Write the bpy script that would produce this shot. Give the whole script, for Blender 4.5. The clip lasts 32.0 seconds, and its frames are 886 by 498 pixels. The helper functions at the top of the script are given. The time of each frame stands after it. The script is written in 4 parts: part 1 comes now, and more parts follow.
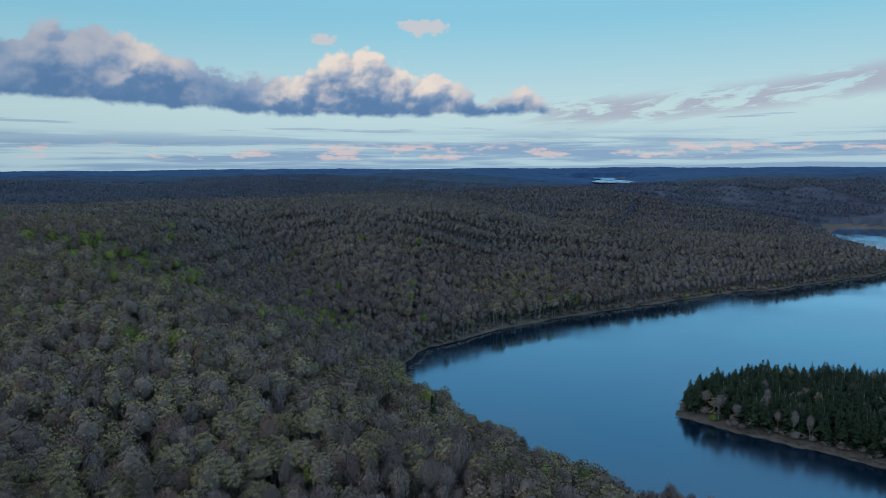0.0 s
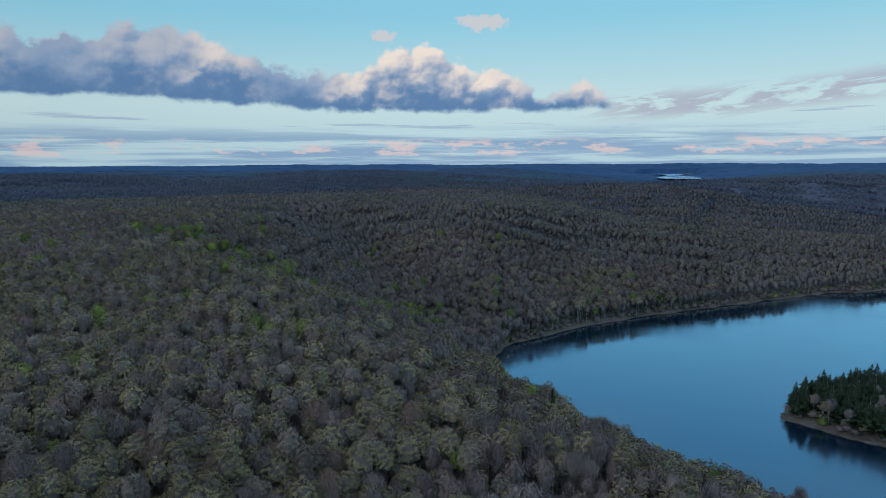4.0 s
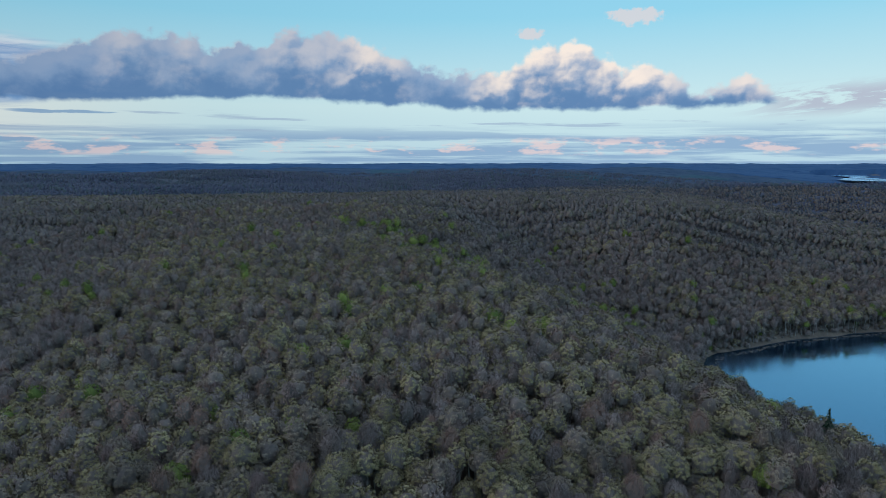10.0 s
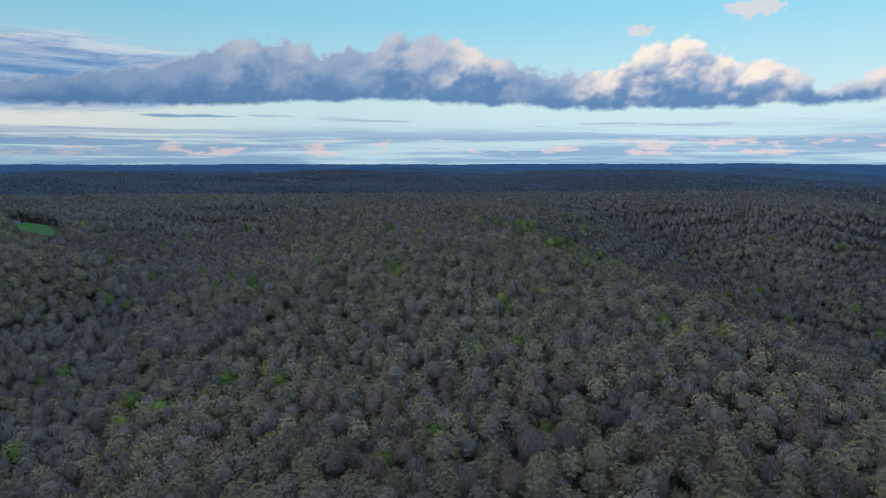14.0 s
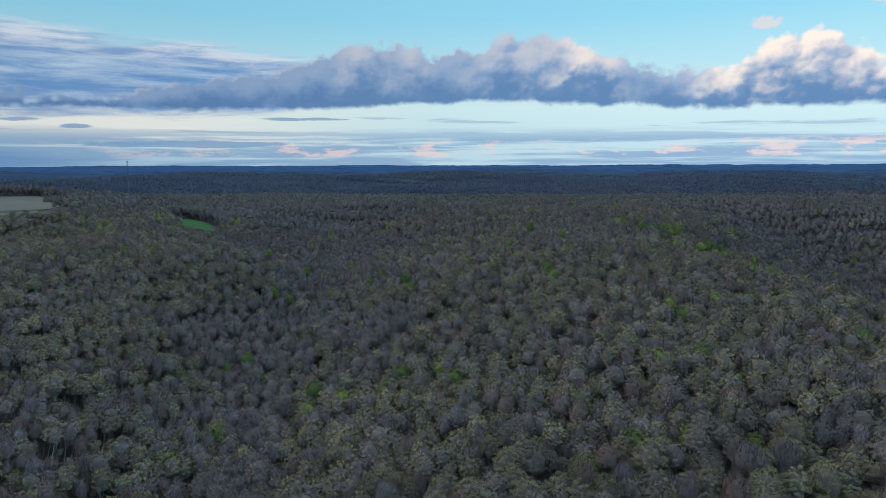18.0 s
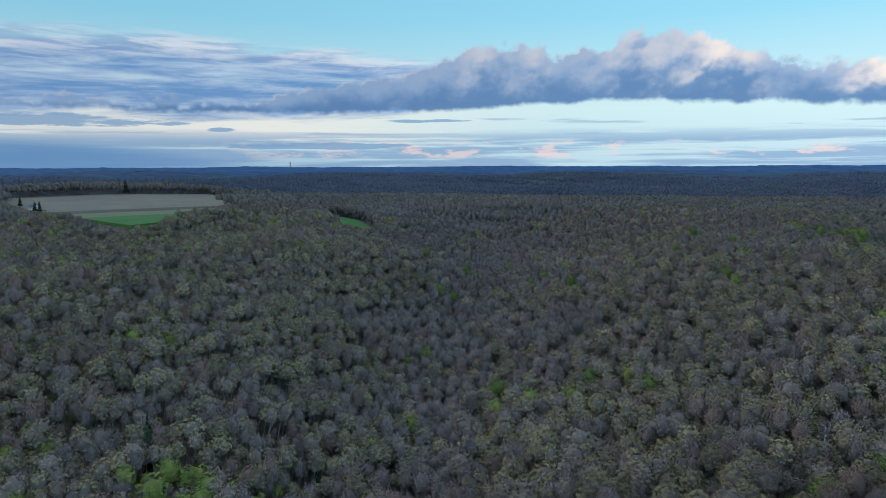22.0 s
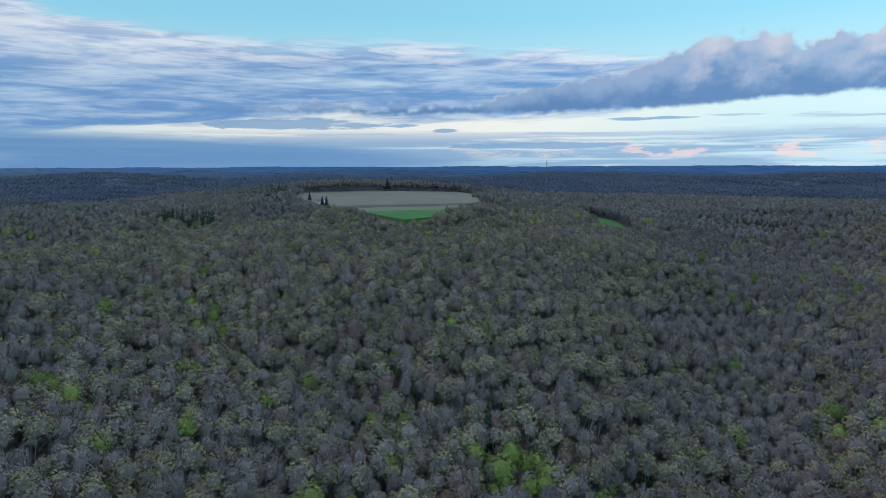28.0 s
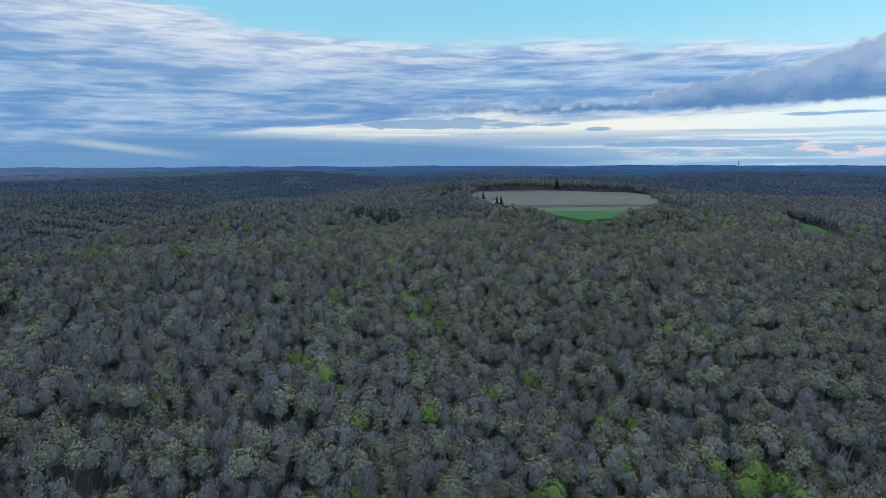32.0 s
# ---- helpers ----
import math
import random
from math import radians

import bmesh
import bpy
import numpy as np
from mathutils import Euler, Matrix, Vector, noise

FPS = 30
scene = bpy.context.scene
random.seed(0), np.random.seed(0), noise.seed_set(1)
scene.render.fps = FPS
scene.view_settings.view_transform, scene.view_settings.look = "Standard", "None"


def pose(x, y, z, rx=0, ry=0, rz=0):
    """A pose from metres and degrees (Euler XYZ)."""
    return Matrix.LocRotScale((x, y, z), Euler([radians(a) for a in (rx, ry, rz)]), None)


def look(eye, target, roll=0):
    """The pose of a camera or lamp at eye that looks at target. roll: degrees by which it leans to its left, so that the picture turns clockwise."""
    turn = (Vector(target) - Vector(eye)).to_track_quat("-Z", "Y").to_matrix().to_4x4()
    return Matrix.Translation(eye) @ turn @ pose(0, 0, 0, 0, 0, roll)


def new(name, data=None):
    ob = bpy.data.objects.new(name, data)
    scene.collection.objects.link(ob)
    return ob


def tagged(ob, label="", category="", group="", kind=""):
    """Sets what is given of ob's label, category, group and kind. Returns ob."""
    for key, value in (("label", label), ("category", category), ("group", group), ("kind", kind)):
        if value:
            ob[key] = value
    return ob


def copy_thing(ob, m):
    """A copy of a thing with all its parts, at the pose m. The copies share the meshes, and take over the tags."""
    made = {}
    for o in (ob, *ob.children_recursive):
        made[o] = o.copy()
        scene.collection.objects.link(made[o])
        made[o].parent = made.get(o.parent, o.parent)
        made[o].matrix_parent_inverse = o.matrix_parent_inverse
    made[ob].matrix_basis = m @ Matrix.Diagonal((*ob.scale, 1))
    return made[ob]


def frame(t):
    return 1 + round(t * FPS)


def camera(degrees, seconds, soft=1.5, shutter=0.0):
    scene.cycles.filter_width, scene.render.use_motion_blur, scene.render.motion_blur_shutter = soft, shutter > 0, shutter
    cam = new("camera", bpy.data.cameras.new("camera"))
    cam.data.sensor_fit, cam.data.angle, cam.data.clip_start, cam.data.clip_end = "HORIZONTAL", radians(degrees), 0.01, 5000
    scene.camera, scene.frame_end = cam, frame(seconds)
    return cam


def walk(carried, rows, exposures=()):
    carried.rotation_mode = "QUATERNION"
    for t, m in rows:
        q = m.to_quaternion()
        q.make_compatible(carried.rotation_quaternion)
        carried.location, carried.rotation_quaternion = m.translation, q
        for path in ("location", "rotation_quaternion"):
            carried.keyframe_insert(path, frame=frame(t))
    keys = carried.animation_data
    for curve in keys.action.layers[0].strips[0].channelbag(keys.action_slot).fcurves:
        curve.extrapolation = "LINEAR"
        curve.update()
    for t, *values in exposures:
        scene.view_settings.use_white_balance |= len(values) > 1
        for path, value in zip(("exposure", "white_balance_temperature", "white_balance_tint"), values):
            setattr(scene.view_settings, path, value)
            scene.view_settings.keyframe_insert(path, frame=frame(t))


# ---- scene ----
cam = camera(68.63, 32.0, soft=0.8)
# seconds, metres, degrees
ROWS = [
    (0.0, 0.0, 0.0, 126.33, 82.6, 0.3, 0.0),
    (0.5, -2.28, -1.83, 126.43, 82.574, 0.316, 0.605),
    (1.0, -4.64, -2.99, 126.5, 82.54, 0.32, 1.342),
    (1.5, -7.13, -3.72, 126.55, 82.485, 0.315, 1.94),
    (2.0, -9.8, -4.08, 126.59, 82.399, 0.32, 2.376),
    (2.5, -12.63, -4.17, 126.61, 82.353, 0.297, 2.825),
    (3.0, -15.49, -4.2, 126.63, 82.307, 0.285, 3.284),
    (3.5, -18.48, -4.33, 126.69, 82.266, 0.267, 4.076),
    (5.5, -30.67, -5.31, 126.76, 82.182, 0.194, 8.125),
    (6.0, -33.79, -5.64, 126.76, 82.165, 0.19, 9.188),
    (6.5, -36.9, -6.05, 126.72, 82.17, 0.153, 10.236),
    (7.0, -40.04, -6.49, 126.71, 82.167, 0.138, 11.301),
    (7.5, -43.14, -6.99, 126.66, 82.166, 0.118, 12.327),
    (8.0, -46.2, -7.58, 126.6, 82.165, 0.094, 13.322),
    (8.5, -49.3, -8.25, 126.58, 82.166, 0.057, 14.3),
    (9.0, -52.44, -9.04, 126.56, 82.162, 0.028, 15.347),
    (9.5, -55.52, -9.87, 126.55, 82.15, 0.021, 16.411),
    (10.0, -58.67, -10.71, 126.51, 82.152, 0.006, 17.496),
    (10.5, -61.75, -11.64, 126.48, 82.156, 0.0, 18.58),
    (11.0, -64.84, -12.63, 126.43, 82.162, 0.001, 19.643),
    (11.5, -67.84, -13.63, 126.39, 82.17, 0.01, 20.695),
    (12.0, -70.84, -14.75, 126.38, 82.171, -0.008, 21.78),
    (12.5, -73.74, -15.92, 126.32, 82.188, -0.002, 22.912),
    (13.0, -76.68, -17.05, 126.28, 82.188, 0.006, 24.064),
    (13.5, -79.53, -18.32, 126.21, 82.202, 0.014, 25.236),
    (14.0, -82.34, -19.63, 126.12, 82.229, 0.04, 26.395),
    (14.5, -85.11, -20.96, 126.09, 82.248, 0.075, 27.553),
    (16.5, -96.04, -27.07, 126.13, 82.268, 0.118, 32.014),
    (17.0, -98.68, -28.69, 126.1, 82.272, 0.148, 33.201),
    (17.5, -101.29, -30.43, 126.03, 82.314, 0.133, 34.464),
    (18.0, -103.89, -32.18, 126.04, 82.331, 0.159, 35.751),
    (18.5, -106.44, -34.03, 126.06, 82.343, 0.184, 37.048),
    (19.0, -108.97, -35.89, 126.05, 82.345, 0.214, 38.325),
    (19.5, -111.49, -37.9, 126.0, 82.373, 0.204, 39.634),
    (20.0, -114.0, -39.96, 125.99, 82.383, 0.211, 40.932),
    (20.5, -116.42, -42.07, 125.92, 82.405, 0.225, 42.228),
    (21.0, -118.84, -44.28, 125.92, 82.411, 0.226, 43.525),
    (21.5, -121.13, -46.6, 125.86, 82.435, 0.23, 44.891),
    (22.0, -123.39, -48.96, 125.88, 82.433, 0.212, 46.269),
    (22.5, -125.6, -51.37, 125.9, 82.427, 0.203, 47.675),
    (23.0, -127.83, -53.9, 125.83, 82.441, 0.206, 49.149),
    (23.5, -129.84, -56.39, 125.96, 82.413, 0.217, 50.771),
    (24.0, -131.8, -58.98, 125.91, 82.427, 0.241, 52.372),
    (24.5, -133.74, -61.64, 126.01, 82.411, 0.229, 53.955),
    (25.0, -135.36, -64.19, 125.73, 82.477, 0.234, 55.426),
    (25.5, -137.01, -66.89, 125.95, 82.44, 0.254, 57.034),
    (27.5, -142.9, -78.38, 126.07, 82.45, 0.238, 63.408),
    (28.0, -144.21, -81.4, 126.15, 82.438, 0.212, 65.045),
    (28.5, -145.39, -84.45, 126.24, 82.438, 0.231, 66.679),
    (29.0, -146.51, -87.56, 126.34, 82.44, 0.215, 68.315),
    (29.5, -147.52, -90.76, 126.43, 82.431, 0.211, 69.939),
    (30.0, -148.46, -94.07, 126.51, 82.433, 0.212, 71.552),
    (30.5, -149.36, -97.43, 126.7, 82.406, 0.177, 73.176),
    (31.0, -150.1, -100.77, 126.84, 82.397, 0.158, 74.848),
    (31.5, -150.71, -104.27, 126.92, 82.393, 0.182, 76.478),
    (32.0, -151.21, -107.75, 127.04, 82.394, 0.181, 78.138),
]
walk(cam, [(t, pose(x, y, z, rx, ry, rz)) for t, x, y, z, rx, ry, rz in ROWS],
     exposures=[(0.0, -0.22), (9.0, -0.03), (19.0, 0.15), (32.0, 0.40)])

# ---- sky and light ----
SUN_AZ, SUN_EL = 122.0, 16.0          # degrees to the left of the y axis, and above the horizon
world = bpy.data.worlds.new("world")
scene.world = world
world.use_nodes = True
W = world.node_tree
W.nodes.clear()


def link_in(tree, socket, value):
    if isinstance(value, bpy.types.NodeSocket):
        tree.links.new(value, socket)
    elif value is not None:
        socket.default_value = value


def calc(op, a, b=None, c=None, tree=W, clamp=False):
    n = tree.nodes.new("ShaderNodeMath")
    n.operation, n.use_clamp = op, clamp
    for s, v in zip(n.inputs, (a, b, c)):
        link_in(tree, s, v)
    return n.outputs[0]


def fade(x, a, b, lo=0.0, hi=1.0, tree=W):
    """Smooth step of x from a to b."""
    n = tree.nodes.new("ShaderNodeMapRange")
    n.interpolation_type = "SMOOTHSTEP"
    for s, v in zip(n.inputs, (x, a, b, lo, hi)):
        link_in(tree, s, v)
    return n.outputs[0]


def blend(f, a, b, tree=W, mode="MIX"):
    n = tree.nodes.new("ShaderNodeMix")
    n.data_type, n.blend_type = "RGBA", mode
    for i, v in ((0, f), (6, a), (7, b)):
        link_in(tree, n.inputs[i], (*v, 1) if isinstance(v, tuple) and len(v) == 3 else v)
    return n.outputs[2]


def vector(x, y, z, tree=W):
    n = tree.nodes.new("ShaderNodeCombineXYZ")
    for s, v in zip(n.inputs, (x, y, z)):
        link_in(tree, s, v)
    return n.outputs[0]


def cloudy(vec, scale, detail=5, rough=0.55, twist=0.0, tree=W):
    n = tree.nodes.new("ShaderNodeTexNoise")
    link_in(tree, n.inputs["Vector"], vec)
    n.inputs["Scale"].default_value, n.inputs["Detail"].default_value = scale, detail
    n.inputs["Roughness"].default_value, n.inputs["Distortion"].default_value = rough, twist
    return n.outputs[0]


def profile(az, pts, top=20.0):
    """A height over the azimuth, given at a few places."""
    n = W.nodes.new("ShaderNodeValToRGB")
    r = n.color_ramp
    pts = sorted(pts)
    while len(r.elements) < len(pts):
        r.elements.new(0.5)
    for e, (a, v) in zip(r.elements, pts):
        e.position, e.color = (a + 60) / 200, (v / top, v / top, v / top, 1)
    W.links.new(calc("MULTIPLY_ADD", az, 1 / 200, 60 / 200), n.inputs[0])
    return calc("MULTIPLY", n.outputs[0], top)


coords = W.nodes.new("ShaderNodeTexCoord")
split = W.nodes.new("ShaderNodeSeparateXYZ")
W.links.new(coords.outputs["Generated"], split.inputs[0])
AZ = calc("MULTIPLY", calc("ARCTAN2", calc("MULTIPLY", split.outputs[0], -1.0), split.outputs[1]), 57.2958)
EL = calc("MULTIPLY", calc("ARCSINE", split.outputs[2]), 57.2958)

sky = W.nodes.new("ShaderNodeTexSky")
sky.sky_type, sky.sun_disc = "NISHITA", False
sky.sun_elevation, sky.sun_rotation = radians(SUN_EL), radians(360 - SUN_AZ)
air = blend(1.0, sky.outputs[0], (0.004, 0.004, 0.004), mode="MULTIPLY")
up = W.nodes.new("ShaderNodeValToRGB")
for i in range(3):
    up.color_ramp.elements.new(0.3 + 0.1 * i)
for e, p, c in zip(up.color_ramp.elements, (0.0, 0.10, 0.26, 0.5, 1.0),
                   ((0.50, 0.70, 0.80, 1), (0.61, 0.82, 0.86, 1), (0.30, 0.67, 0.86, 1), (0.20, 0.55, 0.84, 1), (0.47, 0.60, 0.83, 1))):
    e.position, e.color = p, c
W.links.new(calc("DIVIDE", EL, 45.0, clamp=True), up.inputs[0])
base = blend(0.90, air, up.outputs[0])
# a warm clear strip under the western clouds
strip = calc("MULTIPLY", calc("MULTIPLY", fade(AZ, 34.0, 64.0), fade(AZ, 104.0, 82.0)), calc("MULTIPLY", fade(EL, 1.0, 2.4), fade(EL, 7.5, 4.0)))
base = blend(calc("MULTIPLY", strip, 0.9), base, (0.82, 0.81, 0.75))

# low bars of stratus with pink heaps near the horizon
bar = cloudy(vector(calc("MULTIPLY", AZ, 0.05), calc("MULTIPLY", EL, 1.15), 3.0), 1.0, 6, 0.6, 0.3)
low = calc("MULTIPLY", fade(EL, 3.3, 1.6), fade(bar, 0.40, 0.56))
base = blend(calc("MULTIPLY", low, 0.9), base, (0.235, 0.375, 0.56))
heap = cloudy(vector(calc("MULTIPLY", AZ, 0.28), calc("MULTIPLY", EL, 1.0), 8.0), 1.0, 5, 0.6)
puff = calc("MULTIPLY", calc("MULTIPLY", fade(heap, 0.50, 0.60), fade(EL, 0.25, 0.6)), fade(EL, 2.1, 1.4))
puff = calc("MULTIPLY", puff, fade(AZ, 74.0, 48.0))
base = blend(calc("MULTIPLY", puff, 0.75), base, (0.74, 0.60, 0.60))
# blue rain curtain on the low western sky, with one bright ray below it
curtain = calc("MULTIPLY", fade(AZ, 46.0, 80.0), fade(calc("SUBTRACT", profile(AZ, [(-60, 0), (60, 0.3), (75, 1.7), (95, 2.4), (112, 3.4), (140, 3.4)]), calc("ADD", EL, calc("MULTIPLY", calc("SUBTRACT", bar, 0.5), 2.2))), -0.4, 0.7))
base = blend(calc("MULTIPLY", curtain, 0.92), base, (0.125, 0.27, 0.50))
ray = calc("SUBTRACT", EL, calc("MULTIPLY_ADD", calc("SUBTRACT", AZ, 96.0), 0.135, 0.10))
ray = calc("MULTIPLY", calc("MULTIPLY", fade(ray, -0.45, 0.0), fade(ray, 0.55, 0.05)), fade(AZ, 96.0, 106.0))
base = blend(calc("MULTIPLY", ray, 0.6), base, (0.52, 0.62, 0.68))
# thin streaks
thin = cloudy(vector(calc("MULTIPLY", AZ, 0.07), calc("MULTIPLY", EL, 1.5), 21.0), 1.0, 6, 0.6, 0.2)
thin = calc("MULTIPLY", calc("MULTIPLY", fade(thin, 0.58, 0.66), fade(EL, 4.4, 3.6)), fade(EL, 2.0, 2.6))
base = blend(calc("MULTIPLY", thin, 0.7), base, (0.32, 0.43, 0.58))
# right-hand wisps
wisp = cloudy(vector(calc("MULTIPLY", AZ, 0.22), calc("MULTIPLY_ADD", AZ, 0.12, calc("MULTIPLY", EL, 1.1)), 33.0), 1.0, 7, 0.62, 0.4)
wl = calc("SUBTRACT", EL, profile(AZ, [(-60, 9.5), (-34, 6.2), (-26, 5.2), (-18, 4.6), (-10, 4.4), (0, 4.0)]))
wisp = calc("MULTIPLY", calc("MULTIPLY", fade(wisp, 0.42, 0.53), fade(calc("ABSOLUTE", wl), 1.6, 0.3)), fade(AZ, -5.0, -12.0))
base = blend(calc("MULTIPLY", wisp, 0.95), base, (0.42, 0.47, 0.57))
# the broken sheet in the west
sheet_top = profile(AZ, [(-60, 0), (36, 0), (44, 8.0), (55, 9.2), (68, 9.8), (80, 9.7), (92, 10.7), (101, 12.4), (111, 14.0), (140, 16)])
sheet_low = profile(AZ, [(-60, 8), (38, 6.5), (50, 4.2), (60, 3.8), (72, 3.9), (84, 3.4), (96, 2.9), (112, 1.4), (140, 1.0)])
s1 = cloudy(vector(calc("MULTIPLY", AZ, 0.075), calc("MULTIPLY_ADD", AZ, 0.015, calc("MULTIPLY", EL, 0.62)), 5.0), 1.0, 7, 0.58, 0.5)
s2 = cloudy(vector(calc("MULTIPLY", AZ, 0.20), calc("MULTIPLY", EL, 1.7), 15.0), 1.0, 6, 0.6, 0.4)
edge = calc("MULTIPLY", calc("SUBTRACT", s1, 0.5), 3.2)
sm = calc("MULTIPLY", fade(calc("SUBTRACT", calc("ADD", EL, edge), sheet_top), 0.5, -0.7), fade(calc("SUBTRACT", calc("ADD", EL, edge), sheet_low), -0.5, 0.5))
gap = fade(calc("ADD", calc("MULTIPLY", s1, 0.65), calc("MULTIPLY", s2, 0.35)), 0.30, 0.42)
sm = calc("MULTIPLY", sm, gap)
shade = fade(calc("ADD", calc("MULTIPLY", s1, 0.55), calc("MULTIPLY", s2, 0.45)), 0.36, 0.60)
rise = fade(calc("SUBTRACT", EL, sheet_top), fade(AZ, 70.0, 105.0, -2.2, -7.0), -0.2)
rise = calc("MULTIPLY", rise, calc("ADD", calc("MULTIPLY", fade(s2, 0.62, 0.38), 0.6), fade(AZ, 70.0, 105.0, 0.3, 0.55)), clamp=True)
tone = blend(shade, (0.41, 0.54, 0.71), (0.115, 0.270, 0.54))
tone = blend(calc("MULTIPLY", rise, 0.66), tone, (0.86, 0.85, 0.86))
base = blend(calc("MULTIPLY", sm, 0.95), base, tone)
# single dark bars and a cloudlet under the sheet
for ca, ce, wa, we, k in ((77.0, 3.3, 8.5, 0.55, 1.6), (65.0, 2.75, 1.4, 0.22, 1.0), (57.0, 1.45, 7.5, 0.30, 1.6), (48.0, 3.6, 4.0, 0.16, 1.2)):
    q = calc("ADD", calc("POWER", calc("DIVIDE", calc("SUBTRACT", AZ, ca), wa), 2.0), calc("POWER", calc("DIVIDE", calc("SUBTRACT", EL, ce), we), 2.0))
    q = calc("ADD", q, calc("MULTIPLY", calc("SUBTRACT", s2, 0.5), 3.0 * k))
    base = blend(calc("MULTIPLY", fade(q, 1.0, 0.45), 0.85), base, (0.20, 0.35, 0.55))
# the long bank of cumulus
bank_top = profile(AZ, [(-60, 3.5), (-10, 4.2), (-7.7, 6.2), (-6.3, 6.5), (-4.3, 5.3), (-3.3, 5.2), (-2.3, 6.6), (0.2, 8.0), (2.7, 7.4), (3.2, 8.5), (6.1, 9.7), (8.1, 9.6), (10.1, 9.0), (12.3, 7.6), (14.0, 8.1),
                        (15.4, 7.1), (18, 7.4), (20.8, 8.6), (22.6, 9.3), (26.7, 10.6), (29.4, 10.7), (31.4, 10.3), (32.2, 9.2), (34.1, 9.6), (36, 8.7), (38.6, 9.6), (43, 10.2), (45.8, 8.9), (49, 7.8), (56, 6.8), (61, 5.4), (140, 3.5)])
bank_low = profile(AZ, [(-60, 3.9), (-10, 4.4), (0, 4.3), (8, 4.25), (15, 4.4), (20, 4.7), (25, 5.0), (33, 5.3), (40, 4.9), (48, 4.5), (60, 4.3), (140, 4.3)])
lump = vector(calc("MULTIPLY", AZ, 0.36), calc("MULTIPLY", EL, 0.42), 11.0)
b1 = cloudy(lump, 1.0, 8, 0.52, 0.0)
def billow(scale, dx, dy, soft):
    n = W.nodes.new("ShaderNodeTexVoronoi")
    n.feature = "SMOOTH_F1"
    n.inputs["Smoothness"].default_value, n.inputs["Scale"].default_value = soft, scale
    wob = calc("MULTIPLY", calc("SUBTRACT", b1, 0.5), 1.6)
    W.links.new(vector(calc("ADD", calc("ADD", AZ, dx), wob), calc("ADD", calc("MULTIPLY_ADD", EL, 1.15, dy), wob), 4.0), n.inputs["Vector"])
    return calc("SUBTRACT", 0.5, n.outputs["Distance"])


big, bigger = billow(0.36, 0.0, 0.0, 0.35), billow(0.36, 0.35, 0.45, 0.35)
small, smaller = billow(0.95, 0.0, 0.0, 0.3), billow(0.95, 0.12, 0.18, 0.3)
fine = cloudy(vector(calc("MULTIPLY", AZ, 1.2), calc("MULTIPLY", EL, 1.4), 2.0), 1.0, 5, 0.55)
rough_edge = calc("ADD", calc("ADD", calc("MULTIPLY", big, 1.3), calc("MULTIPLY", small, 0.7)), calc("MULTIPLY", calc("SUBTRACT", fine, 0.5), 1.5))
rough_edge = calc("SUBTRACT", rough_edge, 0.15)
over = calc("SUBTRACT", calc("SUBTRACT", EL, bank_top), rough_edge)
under = calc("SUBTRACT", calc("SUBTRACT", EL, bank_low), calc("MULTIPLY", rough_edge, 0.35))
bank = calc("MULTIPLY", fade(over, 0.25, -0.55), fade(under, -0.25, 0.25))
bank = calc("MULTIPLY", bank, fade(calc("SUBTRACT", bank_top, bank_low), 0.1, 1.0))
tall = calc("DIVIDE", calc("SUBTRACT", EL, bank_low), calc("MAXIMUM", calc("SUBTRACT", bank_top, bank_low), 0.8))
warmth = profile(AZ, [(-60, 0.45), (-9, 0.55), (-7, 0.85), (-5, 0.6), (-3.2, 0.3), (-1, 0.9), (2, 1.0), (11, 1.0), (14.2, 0.95), (15.6, 0.2), (20, 0.12), (21.3, 0.6), (24, 0.85), (27, 0.38), (31, 0.45), (33, 0.20), (36.5, 0.10), (38.6, 0.42), (40, 0.15), (43, 0.42), (45.5, 0.10), (52, 0.05), (140, 0.05)], 1.0)
relief = fade(calc("ADD", calc("SUBTRACT", big, bigger), calc("MULTIPLY", calc("SUBTRACT", small, smaller), 0.7)), -0.42, 0.42)
depth = calc("ADD", calc("ADD", tall, calc("MULTIPLY", calc("SUBTRACT", b1, 0.5), 0.5)), calc("ADD", calc("MULTIPLY", big, 0.6), calc("MULTIPLY", calc("SUBTRACT", fine, 0.5), 0.55)))
lit = calc("MULTIPLY", fade(calc("ADD", depth, calc("MULTIPLY", calc("SUBTRACT", relief, 0.5), 0.55)), 0.10, 1.10), warmth)
rim = calc("MULTIPLY", calc("MULTIPLY", fade(over, -0.75, -0.15), fade(relief, 0.35, 0.8)), fade(tall, 0.55, 0.95))
tone = blend(fade(depth, 0.0, 0.75), (0.100, 0.210, 0.41), (0.205, 0.325, 0.52))
tone = blend(calc("MAXIMUM", lit, calc("MULTIPLY", rim, 0.35)), tone, (0.88, 0.77, 0.69))
base = blend(calc("MULTIPLY", bank, 0.97), base, tone)
# small loose clouds above the bank
for ca, ce, wa, we in ((1.6, 11.4, 2.5, 0.75), (10.0, 10.4, 1.4, 0.55)):
    q = calc("ADD", calc("POWER", calc("DIVIDE", calc("SUBTRACT", AZ, ca), wa), 2.0), calc("POWER", calc("DIVIDE", calc("SUBTRACT", EL, ce), we), 2.0))
    q = calc("ADD", q, calc("MULTIPLY", calc("SUBTRACT", fine, 0.5), 3.0))
    base = blend(calc("MULTIPLY", fade(q, 1.0, 0.3), 0.8), base, (0.66, 0.62, 0.64))

# the west, from which the dusk comes up, is a little dimmer
base = blend(calc("MULTIPLY", fade(AZ, -5.0, 90.0), 0.95), base, blend(1.0, base, (0.70, 0.72, 0.74), mode="MULTIPLY"))

